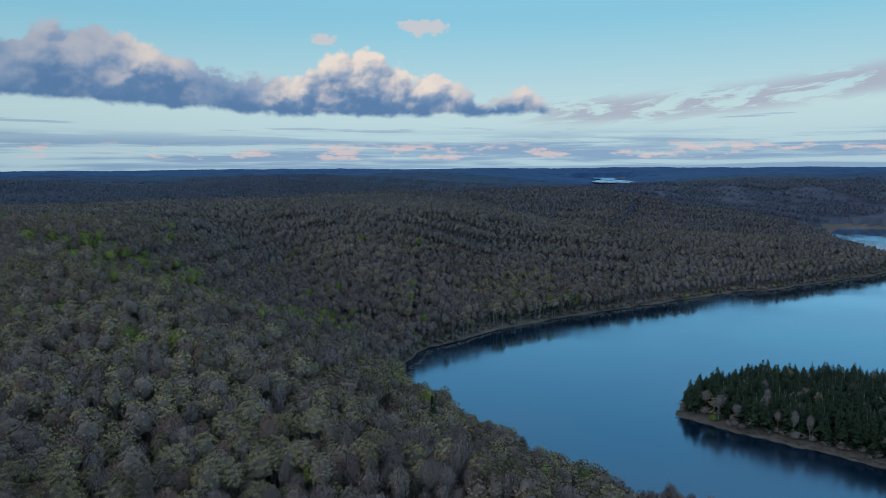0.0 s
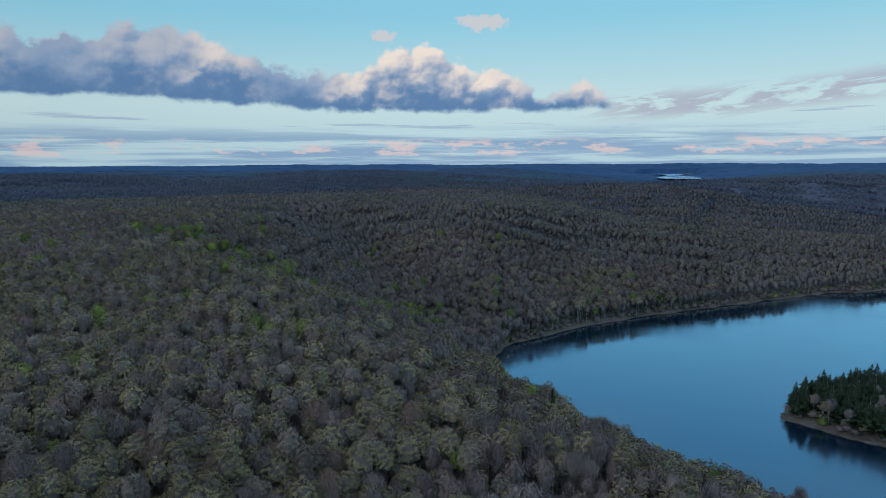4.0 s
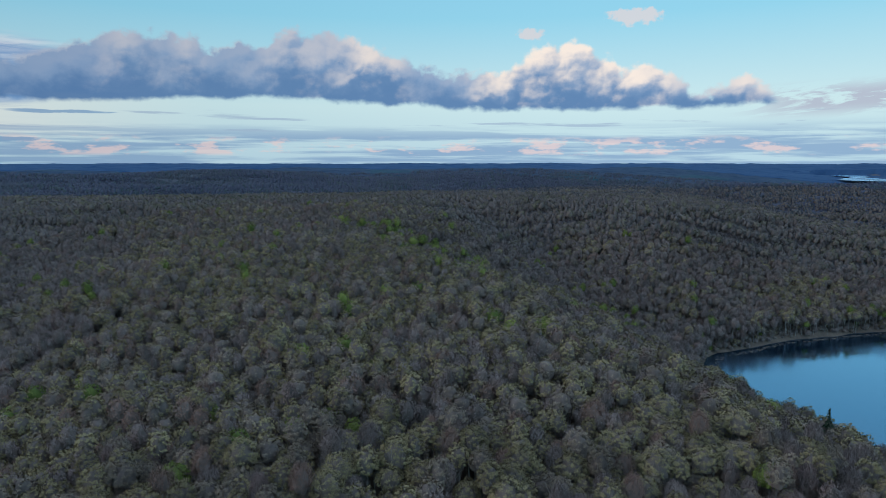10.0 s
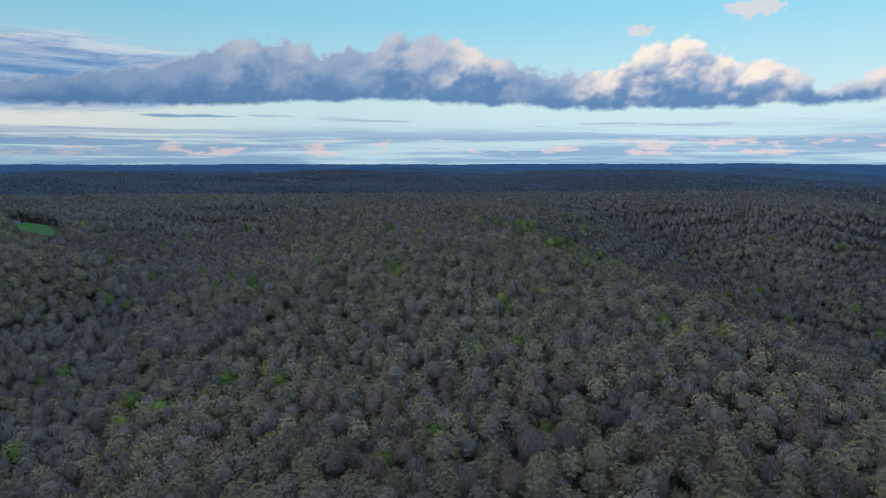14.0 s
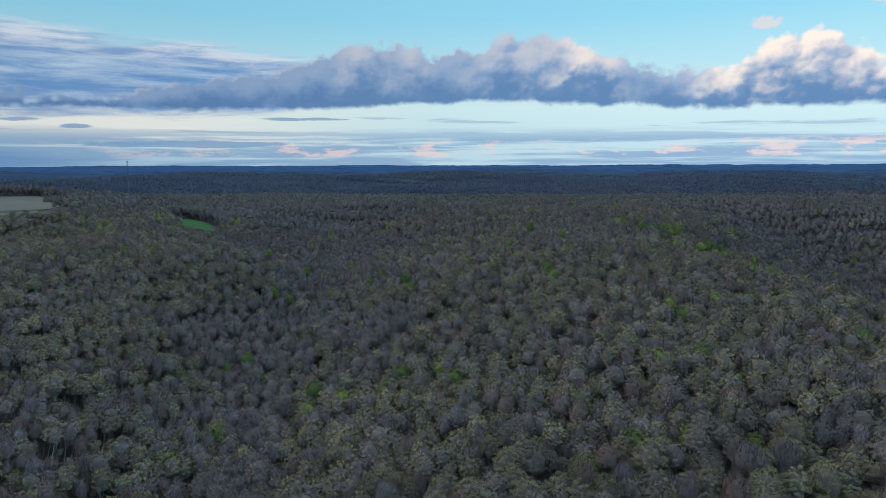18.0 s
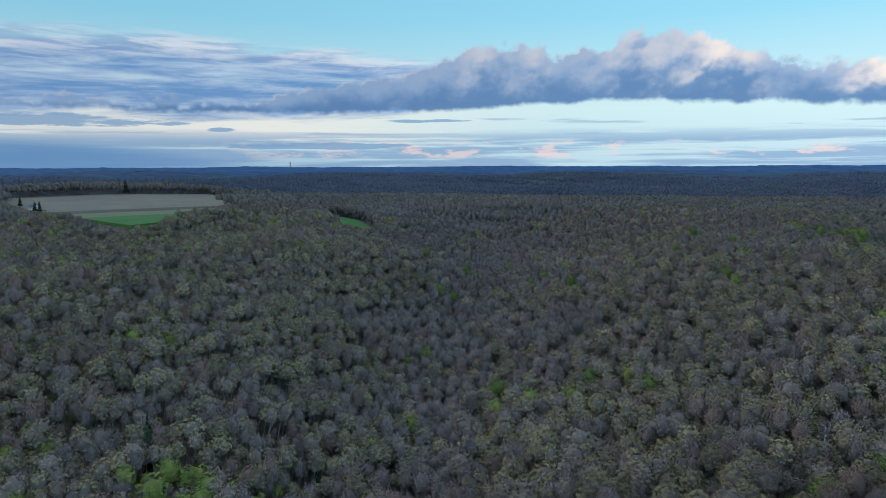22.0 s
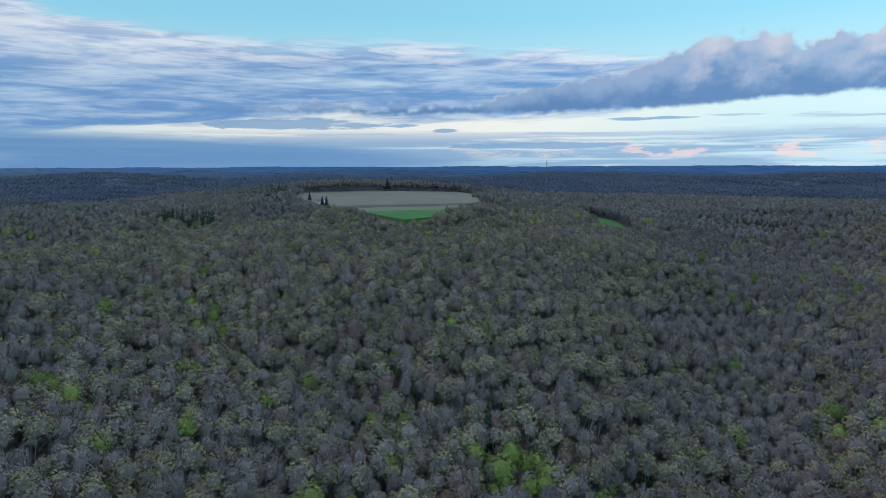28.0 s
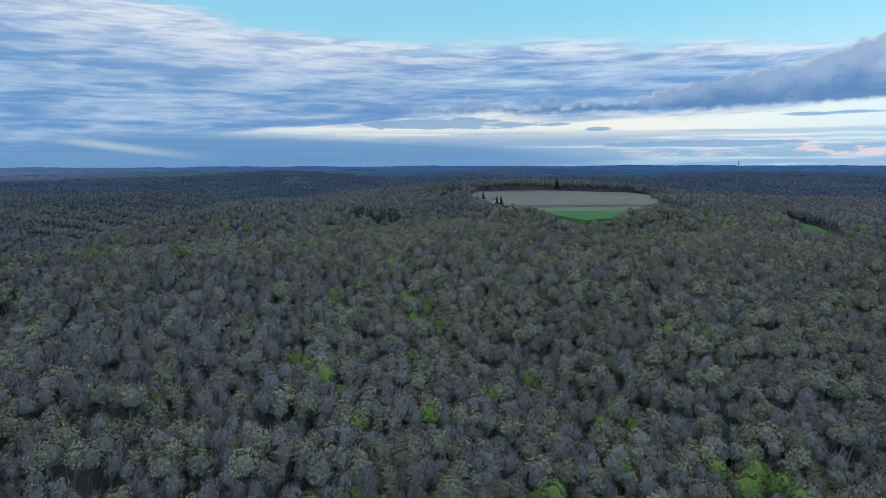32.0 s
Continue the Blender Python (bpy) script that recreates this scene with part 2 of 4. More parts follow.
bg = W.nodes.new("ShaderNodeBackground")
bg.inputs["Strength"].default_value = 1.10
W.links.new(base, bg.inputs[0])
W.links.new(bg.outputs[0], W.nodes.new("ShaderNodeOutputWorld").inputs[0])

sun_data = bpy.data.lights.new("sun", "SUN")
sun_data.energy, sun_data.angle, sun_data.color = 0.7, radians(25), (1.0, 0.92, 0.86)
sun = new("sun", sun_data)
sd = Vector((-math.sin(radians(SUN_AZ)) * math.cos(radians(SUN_EL)), math.cos(radians(SUN_AZ)) * math.cos(radians(SUN_EL)), math.sin(radians(SUN_EL))))
sun.matrix_world = look(sd * 900, (0, 0, 0))

# ---- materials ----
def material(name, dark, light, rough=0.9, grain=0.12, patch=0.012, tint=None, fine_bump=0.0, gloss=0.15, island=0.35, each=0.25, speck=0.0):
    """Matt surface whose colour wanders between two tones at two sizes, from piece to piece and from thing to thing."""
    m = bpy.data.materials.new(name)
    m.use_nodes = True
    t = m.node_tree
    t.nodes.clear()
    geo = t.nodes.new("ShaderNodeNewGeometry")
    info = t.nodes.new("ShaderNodeObjectInfo")
    n1 = cloudy(geo.outputs["Position"], grain, 3, 0.6, tree=t)
    n2 = cloudy(geo.outputs["Position"], patch, 3, 0.6, tree=t)
    f = calc("ADD", calc("MULTIPLY", calc("SUBTRACT", n1, 0.5, tree=t), 1.5, tree=t), calc("SUBTRACT", n2, 0.5, tree=t), tree=t)
    f = calc("MULTIPLY_ADD", calc("SUBTRACT", geo.outputs["Random Per Island"], 0.5, tree=t), island, f, tree=t)
    if each:
        own = t.nodes.new("ShaderNodeAttribute")
        own.attribute_name = "tone"
        f = calc("MULTIPLY_ADD", own.outputs["Fac"], each, f, tree=t)
        f = calc("MULTIPLY_ADD", calc("SUBTRACT", info.outputs["Random"], 0.5, tree=t), 0.10, f, tree=t)
    if speck:
        n0 = cloudy(geo.outputs["Position"], 1.1, 3, 0.7, tree=t)
        f = calc("MULTIPLY_ADD", calc("SUBTRACT", n0, 0.5, tree=t), speck, f, tree=t)
    col = blend(calc("ADD", f, 0.5, tree=t, clamp=True), dark, light, tree=t)
    if tint:
        n3 = cloudy(geo.outputs["Position"], grain * 0.45, 2, 0.5, tree=t)
        col = blend(fade(n3, 0.52, 0.68, tree=t), col, tint, tree=t)
    b = t.nodes.new("ShaderNodeBsdfPrincipled")
    t.links.new(col, b.inputs["Base Color"])
    b.inputs["Roughness"].default_value = rough
    b.inputs["Specular IOR Level"].default_value = gloss
    if fine_bump:
        bp = t.nodes.new("ShaderNodeBump")
        bp.inputs["Strength"].default_value, bp.inputs["Distance"].default_value = 0.6, fine_bump
        t.links.new(cloudy(geo.outputs["Position"], 1.6, 5, 0.65, tree=t), bp.inputs["Height"])
        t.links.new(bp.outputs[0], b.inputs["Normal"])
    t.links.new(b.outputs[0], t.nodes.new("ShaderNodeOutputMaterial").inputs[0])
    return m


LITTER = material("leaf_litter", (0.125, 0.100, 0.082), (0.235, 0.192, 0.155), grain=0.35, fine_bump=0.3, island=0, each=0)
BARK = material("grey_bark", (0.15, 0.142, 0.13), (0.40, 0.38, 0.35), grain=0.5, gloss=0.1, each=0.8)
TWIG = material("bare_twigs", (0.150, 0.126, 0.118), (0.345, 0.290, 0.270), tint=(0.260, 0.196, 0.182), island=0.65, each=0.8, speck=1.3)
BUD = material("pale_buds", (0.168, 0.140, 0.108), (0.355, 0.292, 0.218), island=0.65, each=0.7, speck=1.3)
OAK = material("olive_catkins", (0.182, 0.156, 0.088), (0.405, 0.345, 0.190), island=0.65, each=0.7, speck=1.3)
FRESH = material("fresh_leaves", (0.108, 0.150, 0.040), (0.280, 0.325, 0.086), island=0.65, each=0.6, speck=1.3)
RED = material("red_buds", (0.165, 0.112, 0.092), (0.330, 0.220, 0.180), island=0.65, each=0.6, speck=1.3)
# core of the crowns: twig brown, toned darker than TWIG for inner shade
INNER = material("shaded_inner_twigs", (0.128, 0.106, 0.096), (0.240, 0.200, 0.178), island=0.0, each=0.5, speck=1.4)
NEEDLE = material("dark_needles", (0.022, 0.045, 0.026), (0.062, 0.092, 0.050), speck=0.8)
# far woods: distance haze is mixed into these base colours, bluer farther out
FAR_WOOD = material("haze_tinted_hardwoods", (0.062, 0.074, 0.112), (0.122, 0.130, 0.172), grain=0.010, patch=0.0018, island=0.2, tint=(0.098, 0.110, 0.134))
FAR_GREEN = material("haze_tinted_budding_woods", (0.058, 0.082, 0.102), (0.114, 0.134, 0.146), grain=0.012, patch=0.0018, island=0.2)
FAR_PINE = material("haze_tinted_evergreens", (0.025, 0.050, 0.070), (0.045, 0.075, 0.090), grain=0.02, patch=0.002)
BLUE_WOOD = material("haze_tinted_blue_woods", (0.022, 0.075, 0.175), (0.055, 0.120, 0.235), grain=0.006, patch=0.0012, island=0.15)
MID_WOOD = material("haze_tinted_mid_woods", (0.030, 0.062, 0.115), (0.075, 0.110, 0.165), grain=0.007, patch=0.0015, island=0.15, tint=(0.040, 0.095, 0.125))
# TWIG, BUD and OAK again, darker and bluer for haze over the plateau
PLATEAU_WOOD = material("hazed_plateau_twigs", (0.100, 0.094, 0.100), (0.220, 0.200, 0.206), patch=0.006, tint=(0.168, 0.144, 0.148), island=0.25, each=0.6, speck=0.6)
PLATEAU_BUD = material("hazed_plateau_buds", (0.116, 0.110, 0.100), (0.240, 0.222, 0.190), patch=0.006, island=0.25, each=0.6, speck=0.6)
PLATEAU_OAK = material("hazed_plateau_catkins", (0.122, 0.117, 0.084), (0.260, 0.240, 0.160), patch=0.006, island=0.25, each=0.6, speck=0.6)
PLATEAU_HAZE_TONES = {"bare": PLATEAU_WOOD, "bud": PLATEAU_BUD, "oak": PLATEAU_OAK, "fresh": PLATEAU_OAK, "red": PLATEAU_WOOD, "pine": NEEDLE}
HAZE_TONES = {"bare": FAR_WOOD, "bud": FAR_WOOD, "oak": FAR_GREEN, "fresh": FAR_GREEN, "red": FAR_WOOD, "pine": FAR_PINE}
ROCK = material("shore_rock", (0.075, 0.066, 0.058), (0.185, 0.165, 0.142), grain=0.5, patch=0.05, fine_bump=0.15)
SOIL = material("tilled_soil", (0.185, 0.160, 0.118), (0.265, 0.232, 0.170), grain=0.03, patch=0.008, fine_bump=0.1, island=0, each=0)
SOIL_DARK = material("damp_soil", (0.10, 0.09, 0.07), (0.14, 0.125, 0.095), grain=0.03, patch=0.008, fine_bump=0.1, island=0, each=0)
STUBBLE = material("pale_stubble", (0.17, 0.175, 0.10), (0.23, 0.23, 0.14), grain=0.03, patch=0.008, fine_bump=0.1, island=0, each=0)
CROP = material("young_crop", (0.065, 0.155, 0.045), (0.095, 0.21, 0.062), grain=0.04, patch=0.01, fine_bump=0.1, island=0, each=0)
STEEL = material("weathered_steel", (0.12, 0.12, 0.13), (0.18, 0.18, 0.19), rough=0.5, gloss=0.4, each=0)
WHITE = material("white_boards", (0.70, 0.70, 0.68), (0.80, 0.80, 0.78), each=0)
ROOF = material("grey_roofing", (0.14, 0.14, 0.15), (0.22, 0.22, 0.23), each=0)
GLASS = material("dark_window", (0.02, 0.025, 0.03), (0.03, 0.035, 0.04), rough=0.1, gloss=0.5, each=0)

WATER = bpy.data.materials.new("lake_water")
WATER.use_nodes = True
wt = WATER.node_tree
wt.nodes.clear()
wg = wt.nodes.new("ShaderNodeNewGeometry")
wbump = wt.nodes.new("ShaderNodeBump")
wbump.inputs["Strength"].default_value, wbump.inputs["Distance"].default_value = 0.5, 0.05
wt.links.new(calc("ADD", cloudy(wg.outputs["Position"], 0.45, 3, 0.6, tree=wt), cloudy(wg.outputs["Position"], 0.05, 3, 0.5, tree=wt), tree=wt), wbump.inputs["Height"])
deep = wt.nodes.new("ShaderNodeBsdfDiffuse")
deep.inputs["Color"].default_value = (0.003, 0.016, 0.036, 1)
gleam = wt.nodes.new("ShaderNodeBsdfGlossy")
gleam.inputs["Color"].default_value = (0.58, 0.79, 1.0, 1)
wt.links.new(fade(cloudy(wg.outputs["Position"], 0.009, 3, 0.5, tree=wt), 0.4, 0.65, 0.08, 0.22, tree=wt), gleam.inputs["Roughness"])
skin = wt.nodes.new("ShaderNodeFresnel")
skin.inputs["IOR"].default_value = 1.6
for n in (deep, gleam, skin):
    wt.links.new(wbump.outputs[0], n.inputs["Normal"])
wmix = wt.nodes.new("ShaderNodeMixShader")
wt.links.new(calc("MULTIPLY_ADD", skin.outputs[0], 1.9, 0.08, tree=wt, clamp=True), wmix.inputs[0])
wt.links.new(deep.outputs[0], wmix.inputs[1])
wt.links.new(gleam.outputs[0], wmix.inputs[2])
wt.links.new(wmix.outputs[0], wt.nodes.new("ShaderNodeOutputMaterial").inputs[0])

# ---- the lie of the land ----
LAKE = [(-21, 350), (-20, 396), (-8, 434), (14, 452), (36, 478), (100, 522), (190, 571), (306, 634), (322, 630), (385, 665), (500, 724), (560, 775),
        (578, 850), (595, 950), (660, 1110), (780, 1260), (900, 1180), (860, 960), (800, 760), (850, 560), (760, 320), (600, 130), (400, 10),
        (260, 22), (162, 95), (106, 160), (70, 193), (49, 213), (29, 236), (13, 262), (0, 288), (-13, 322)]
ISLE = [(117, 315), (137, 294), (164, 275), (184, 256), (222, 232), (290, 224), (330, 262), (300, 316), (240, 346), (180, 356), (136, 340)]
# valley floors: x, y, height
COVE = [(-14, 415, -1), (-60, 420, 3), (-98, 445, 7), (-118, 510, 13), (-160, 600, 28), (-240, 700, 46), (-330, 850, 62)]
GULLY = [(-70, -340, 0), (-190, -170, 6), (-240, -60, 12), (-265, 20, 16), (-278, 75, 18), (-305, 112, 22), (-345, 165, 34), (-372, 205, 39)]
HOLLOW = [(-345, 165, 34), (-385, 225, 41), (-430, 300, 42), (-490, 350, 44), (-560, 385, 48), (-660, 425, 60)]
ARM = [(-430, 300, 42), (-500, 292, 49), (-575, 292, 58), (-620, 300, 66)]
DIP = [(-300, -35, 24), (-350, -45, 33), (-414, -62, 44), (-480, -70, 57), (-560, -70, 72)]
WEST = [(-600, -640, -5), (-740, -480, 4), (-900, -370, 12), (-1060, -290, 20), (-1350, -170, 30), (-1750, -60, 40), (-2300, 180, 56)]
SIDE = [(-640, -420, 8), (-650, -250, 36), (-660, -120, 50), (-690, -30, 62)]
FAR_VALLEY = [(-1500, 700, 50), (-1150, 830, 40), (-800, 1090, 36), (-480, 1480, 32), (-100, 1850, 24), (400, 2200, 16), (730, 3000, 14), (960, 4000, 20)]
EAST_VALLEY = [(660, 990, 0), (450, 960, 5), (260, 970, 13), (120, 1090, 38), (0, 1260, 58)]


def outline_distance(x, y, pts):
    """Distance to a closed outline, negative inside."""
    d = np.full(x.shape, 1e9)
    inside = np.zeros(x.shape, bool)
    for (ax, ay), (bx, by) in zip(pts, pts[1:] + pts[:1]):
        ex, ey = bx - ax, by - ay
        k = np.clip(((x - ax) * ex + (y - ay) * ey) / (ex * ex + ey * ey), 0, 1)
        d = np.minimum(d, np.hypot(x - ax - k * ex, y - ay - k * ey))
        if ay != by:
            inside ^= ((ay > y) != (by > y)) & (x < ex * (y - ay) / ey + ax)
    return np.where(inside, -d, d)


def line_distance(x, y, pts):
    """Distance to an open line, the floor's height there, and the side (+1 to the left of its way)."""
    d, floor, side = np.full(x.shape, 1e9), np.zeros(x.shape), np.zeros(x.shape)
    for (ax, ay, az), (bx, by, bz) in zip(pts, pts[1:]):
        ex, ey = bx - ax, by - ay
        k = np.clip(((x - ax) * ex + (y - ay) * ey) / (ex * ex + ey * ey), 0, 1)
        e = np.hypot(x - ax - k * ex, y - ay - k * ey)
        near = e < d
        d = np.where(near, e, d)
        floor = np.where(near, az + k * (bz - az), floor)
        side = np.where(near, np.sign(ex * (y - ay) - ey * (x - ax)), side)
    return d, floor, side


def lower(a, b, k=6.0):
    """The smaller of two heights, with a rounded seam."""
    return -k * np.logaddexp(-a / k, -b / k)


def bump(x, y, cx, cy, r):
    return np.exp(-((x - cx) ** 2 + (y - cy) ** 2) / (2 * r * r))


def waves(x, y, size, seed):
    """Soft rolling, about -1 to 1."""
    out = 0.0
    for i in range(5):
        a = seed * 1.7 + i * 2.399
        f = 2 * math.pi / (size * (1.0 + 0.23 * i))
        out = out + np.sin((x * math.cos(a) + y * math.sin(a)) * f + seed * 3.1 + i * 1.3)
    return out / 2.6


def lake_distance(x, y):
    """Distance to the waterline, negative on the lake."""
    return outline_distance(x, y, LAKE) - 6.0 + 15.0 / (1 + np.exp((np.asarray(y, float) - 305) / 14))


def shore(x, y):
    return np.minimum(lake_distance(x, y) + 1.6 * waves(x, y, 26, 4), 1e6)


def isle_depth(x, y):
    return -(outline_distance(x, y, ISLE) + 0.8 * waves(x, y, 17, 2))


def farmland(x, y):
    return 76 + 0.036 * (-690 - x)


def land(x, y):
    """Height of the ground."""
    x, y = np.asarray(x, float), np.asarray(y, float)
    far = np.hypot(x + 80, y)
    h = 66 + 2.0 * waves(x, y, 190, 1) + 13 * bump(x, y, -628, 316, 45) + 8 * bump(x, y, -520, -190, 90) + 8 * bump(x, y, -500, -290, 60) + 5 * bump(x, y, -440, 500, 120) - 9 * bump(x, y, -620, 150, 75) + 7 * bump(x, y, -350, 445, 85) + 5 * bump(x, y, -500, 105, 60) + 4 * bump(x, y, -590, 10, 40) + 18 * bump(x, y, -1130, 215, 130) + 9 * bump(x, y, -825, -120, 100)
    out = np.clip((far - 900) / 900, 0, 1)
    h = h + out * (1 - 0.7 * np.clip((far - 2600) / 1200, 0, 1)) * (13 * waves(x, y, 620, 3) + 6 * waves(x, y, 1400, 6)) - 6 * out
    h = h + 22 * np.clip((far - 1300) / 3300, 0, 1) ** 1.2
    # the end of the near ridge falls away to the south
    h = h - (27 + 9 / (1 + np.exp((-85 - x) / 12))) / (1 + np.exp((y - 165) / 32)) / (1 + np.exp((-240 - x) / 25))
    near = 1 / (1 + np.exp((-400 - x) / 15))
    h = h * (1 - near) + near * lower(h, 54 + 0.092 * (y - 205) + 40 * np.clip((200 - y) / 60, 0, 1), 4)
    # the farmland lies on one even slope
    q = ((x + 870) / 228) ** 2 + ((y - 195) / 165) ** 2
    flat = 1 / (1 + np.exp(np.minimum((q - 1.0) * 9, 60)))
    h = h * (1 - flat) + flat * farmland(x, y)
    h = h - 13 * bump(x, y, -757, 44, 40) - 7 * bump(x, y, -628, 82, 42)
    d = shore(x, y)
    north = 1 / (1 + np.exp(-(y - 470 + 0.3 * x) / 25))
    steep = 0.50 * (1 - north) + (0.17 + 0.13 / (1 + np.exp((x - 60) / 22)) + 0.03 * waves(x, y, 160, 9)) * north
    h = lower(h, 1.0 + steep * np.maximum(d, 0) - 0.5 * np.maximum(-d, 0), 5)
    for line, left, right, width in ((COVE, 0.42, 0.34, 8), (GULLY, 0.36, 0.24, 9), (HOLLOW, 0.23, 0.24, 10), (ARM, 0.20, 0.20, 12), (DIP, 0.20, 0.24, 10), (WEST, 0.24, 0.40, 30), (SIDE, 0.24, 0.24, 25), (FAR_VALLEY, 0.10, 0.10, 60), (EAST_VALLEY, 0.14, 0.16, 20)):
        e, floor, side = line_distance(x, y, line)
        e = np.sqrt(e * e + width * width) - width
        s = np.where(side > 0, left, right)
        blend = np.clip(e / 30, 0, 1)
        s = s * blend + 0.5 * (left + right) * (1 - blend)
        h = lower(h, floor + s * e, 5)
    h = np.where(d < 0, np.maximum(-0.35 * -d, -9.0), np.maximum(h, 0.55 + 0.03 * np.minimum(d, 20)))
    i = isle_depth(x, y)
    h = np.where(i > -30, np.maximum(h, np.minimum(np.where(i > 0, 1.0 + 5.5 * (1 - np.exp(-np.maximum(i, 0) / 16)), i * 0.4), 8)), h)
    return h

# ---- helpers for meshes ----
def mesh_of(name, verts, faces, mat, smooth=False, normals=None, slots=None, tone=None):
    """A mesh from arrays; faces all triangles or all quads, as an array. normals: soft shading, one for each vertex.
    mat: one material or several with the slot of each face; tone: a chance value for each vertex."""
    verts, faces = np.asarray(verts, np.float32), np.asarray(faces, np.int32)
    me = bpy.data.meshes.new(name)
    k = faces.shape[1]
    me.vertices.add(len(verts))
    me.vertices.foreach_set("co", verts.ravel())
    me.loops.add(faces.size)
    me.loops.foreach_set("vertex_index", faces.ravel())
    me.polygons.add(len(faces))
    me.polygons.foreach_set("loop_start", np.arange(0, faces.size, k, dtype=np.int32))
    me.polygons.foreach_set("use_smooth", np.full(len(faces), smooth))
    for m in (mat if isinstance(mat, (list, tuple)) else [mat]):
        me.materials.append(m)
    if slots is not None:
        me.polygons.foreach_set("material_index", np.asarray(slots, np.int32))
    me.update(calc_edges=True)
    if normals is not None:
        me.attributes.new("custom_normal", "FLOAT_VECTOR", "POINT").data.foreach_set("vector", np.asarray(normals, np.float32).ravel())
    if tone is not None:
        me.attributes.new("tone", "FLOAT", "POINT").data.foreach_set("value", np.asarray(tone, np.float32))
    me.update()
    return me


def part(name, me, parent, label=""):
    ob = new(name, me)
    ob.parent = parent
    return tagged(ob, label)


def thing(name, label, category, group="", kind="", at=None):
    ob = new(name)
    if at is not None:
        ob.matrix_world = at
    return tagged(ob, label, category, group, kind)


def join(pieces):
    """Joins (verts, faces) pairs."""
    vs, fs, n = [], [], 0
    for v, f in pieces:
        vs.append(v)
        fs.append(np.asarray(f) + n)
        n += len(v)
    return np.concatenate(vs), np.concatenate(fs)


def box(cx, cy, cz, sx, sy, sz):
    v = np.array([(x, y, z) for x in (-.5, .5) for y in (-.5, .5) for z in (-.5, .5)]) * (sx, sy, sz) + (cx, cy, cz)
    return v, np.array([(0, 1, 3, 2), (4, 6, 7, 5), (0, 4, 5, 1), (2, 3, 7, 6), (0, 2, 6, 4), (1, 5, 7, 3)])


def sheet(xs, ys, height):
    gx, gy = np.meshgrid(xs, ys)
    v = np.stack([gx.ravel(), gy.ravel(), height(gx.ravel(), gy.ravel())], 1)
    i = np.arange(len(xs) * len(ys)).reshape(len(ys), len(xs))
    f = np.stack([i[:-1, :-1].ravel(), i[:-1, 1:].ravel(), i[1:, 1:].ravel(), i[1:, :-1].ravel()], 1)
    return v, f


def steps(lo, a, b, hi, fine, grow=1.09):
    mid = list(np.arange(a, b + 0.1, fine))
    up, s = [], fine
    while (up[-1] if up else b) < hi:
        s *= grow
        up.append((up[-1] if up else b) + s)
    down, s = [], fine
    while (down[-1] if down else a) > lo:
        s *= grow
        down.append((down[-1] if down else a) - s)
    return np.array(down[::-1] + mid + up)


# ---- ground and water ----
gv, gf = sheet(steps(-4700, -520, 400, 4700, 6.0), steps(-4300, -220, 720, 4700, 6.0), lambda x, y: land(x, y) - 16 * np.clip((np.hypot(x + 80, y) - 1300) / 600, 0, 1) * np.clip((lake_distance(x, y) - 60) / 200, 0, 1))
tagged(new("ground", mesh_of("ground", gv, gf, LITTER, True)), "brown leaf-littered hills under the bare woods", "ground", kind="structure")
wx, wy = sheet(np.linspace(-260, 1000, 40), np.linspace(-420, 1400, 50), lambda x, y: x * 0)
tagged(new("water", mesh_of("water", wx, wy, WATER, True)), "still blue lake mirroring the evening sky", "lake", kind="structure")


def patch(name, pts, mat, label, lift, rise=farmland, step=14.0):
    """A field: a sheet cut to an outline, with a thin edge that goes down into the soil."""
    bm = bmesh.new()
    ring = []
    for (ax, ay), (bx, by) in zip(pts, pts[1:] + pts[:1]):
        n = max(1, int(math.hypot(bx - ax, by - ay) / step))
        ring += [(ax + (bx - ax) * i / n + random.uniform(-1, 1), ay + (by - ay) * i / n + random.uniform(-1, 1)) for i in range(n)]
    top = [bm.verts.new((x, y, float(rise(np.array([x]), np.array([y]))[0]) + lift)) for x, y in ring]
    foot = [bm.verts.new((v.co.x, v.co.y, v.co.z - 4.0)) for v in top]
    bm.faces.new(top)
    for i in range(len(top)):
        j = (i + 1) % len(top)
        bm.faces.new((top[j], top[i], foot[i], foot[j]))
    bmesh.ops.triangulate(bm, faces=bm.faces[:])
    me = bpy.data.meshes.new(name)
    bm.to_mesh(me)
    bm.free()
    me.materials.append(mat)
    return tagged(new(name, me), label, "field", "farm fields", "structure")


FARM = [(-684, 132), (-700, 192), (-700, 244), (-745, 250), (-783, 246), (-820, 285), (-868, 334), (-960, 318), (-1012, 212), (-1000, 104), (-922, 91), (-838, 95), (-757, 113)]
patch("tilled_field", [(-797, 104), (-790, 248), (-820, 285), (-868, 334), (-960, 318), (-1012, 212), (-1000, 104), (-922, 91), (-838, 95)], SOIL, "pale brown tilled field on the hilltop", 0.30)
patch("soil_strip", [(-797, 104), (-822, 98), (-812, 205), (-800, 262), (-790, 248), (-786, 200)], SOIL_DARK, "dark strip of damp bare soil across the field", 0.42)
patch("stubble_field", [(-757, 113), (-797, 104), (-786, 200), (-790, 248), (-745, 250), (-752, 190)], STUBBLE, "pale stubble between the soil and the crop", 0.34)
patch("crop_field", [(-684, 132), (-700, 192), (-700, 244), (-745, 250), (-752, 190), (-757, 113)], CROP, "bright green young crop at the field's near end", 0.38)
CLEARING = [(-590, 290), (-594, 312), (-640, 332), (-664, 326), (-650, 304)]
patch("clearing", CLEARING, CROP, "small green meadow in a gap of the woods", 0.5, rise=lambda x, y: 68.5 + 0.11 * (-630 - x))
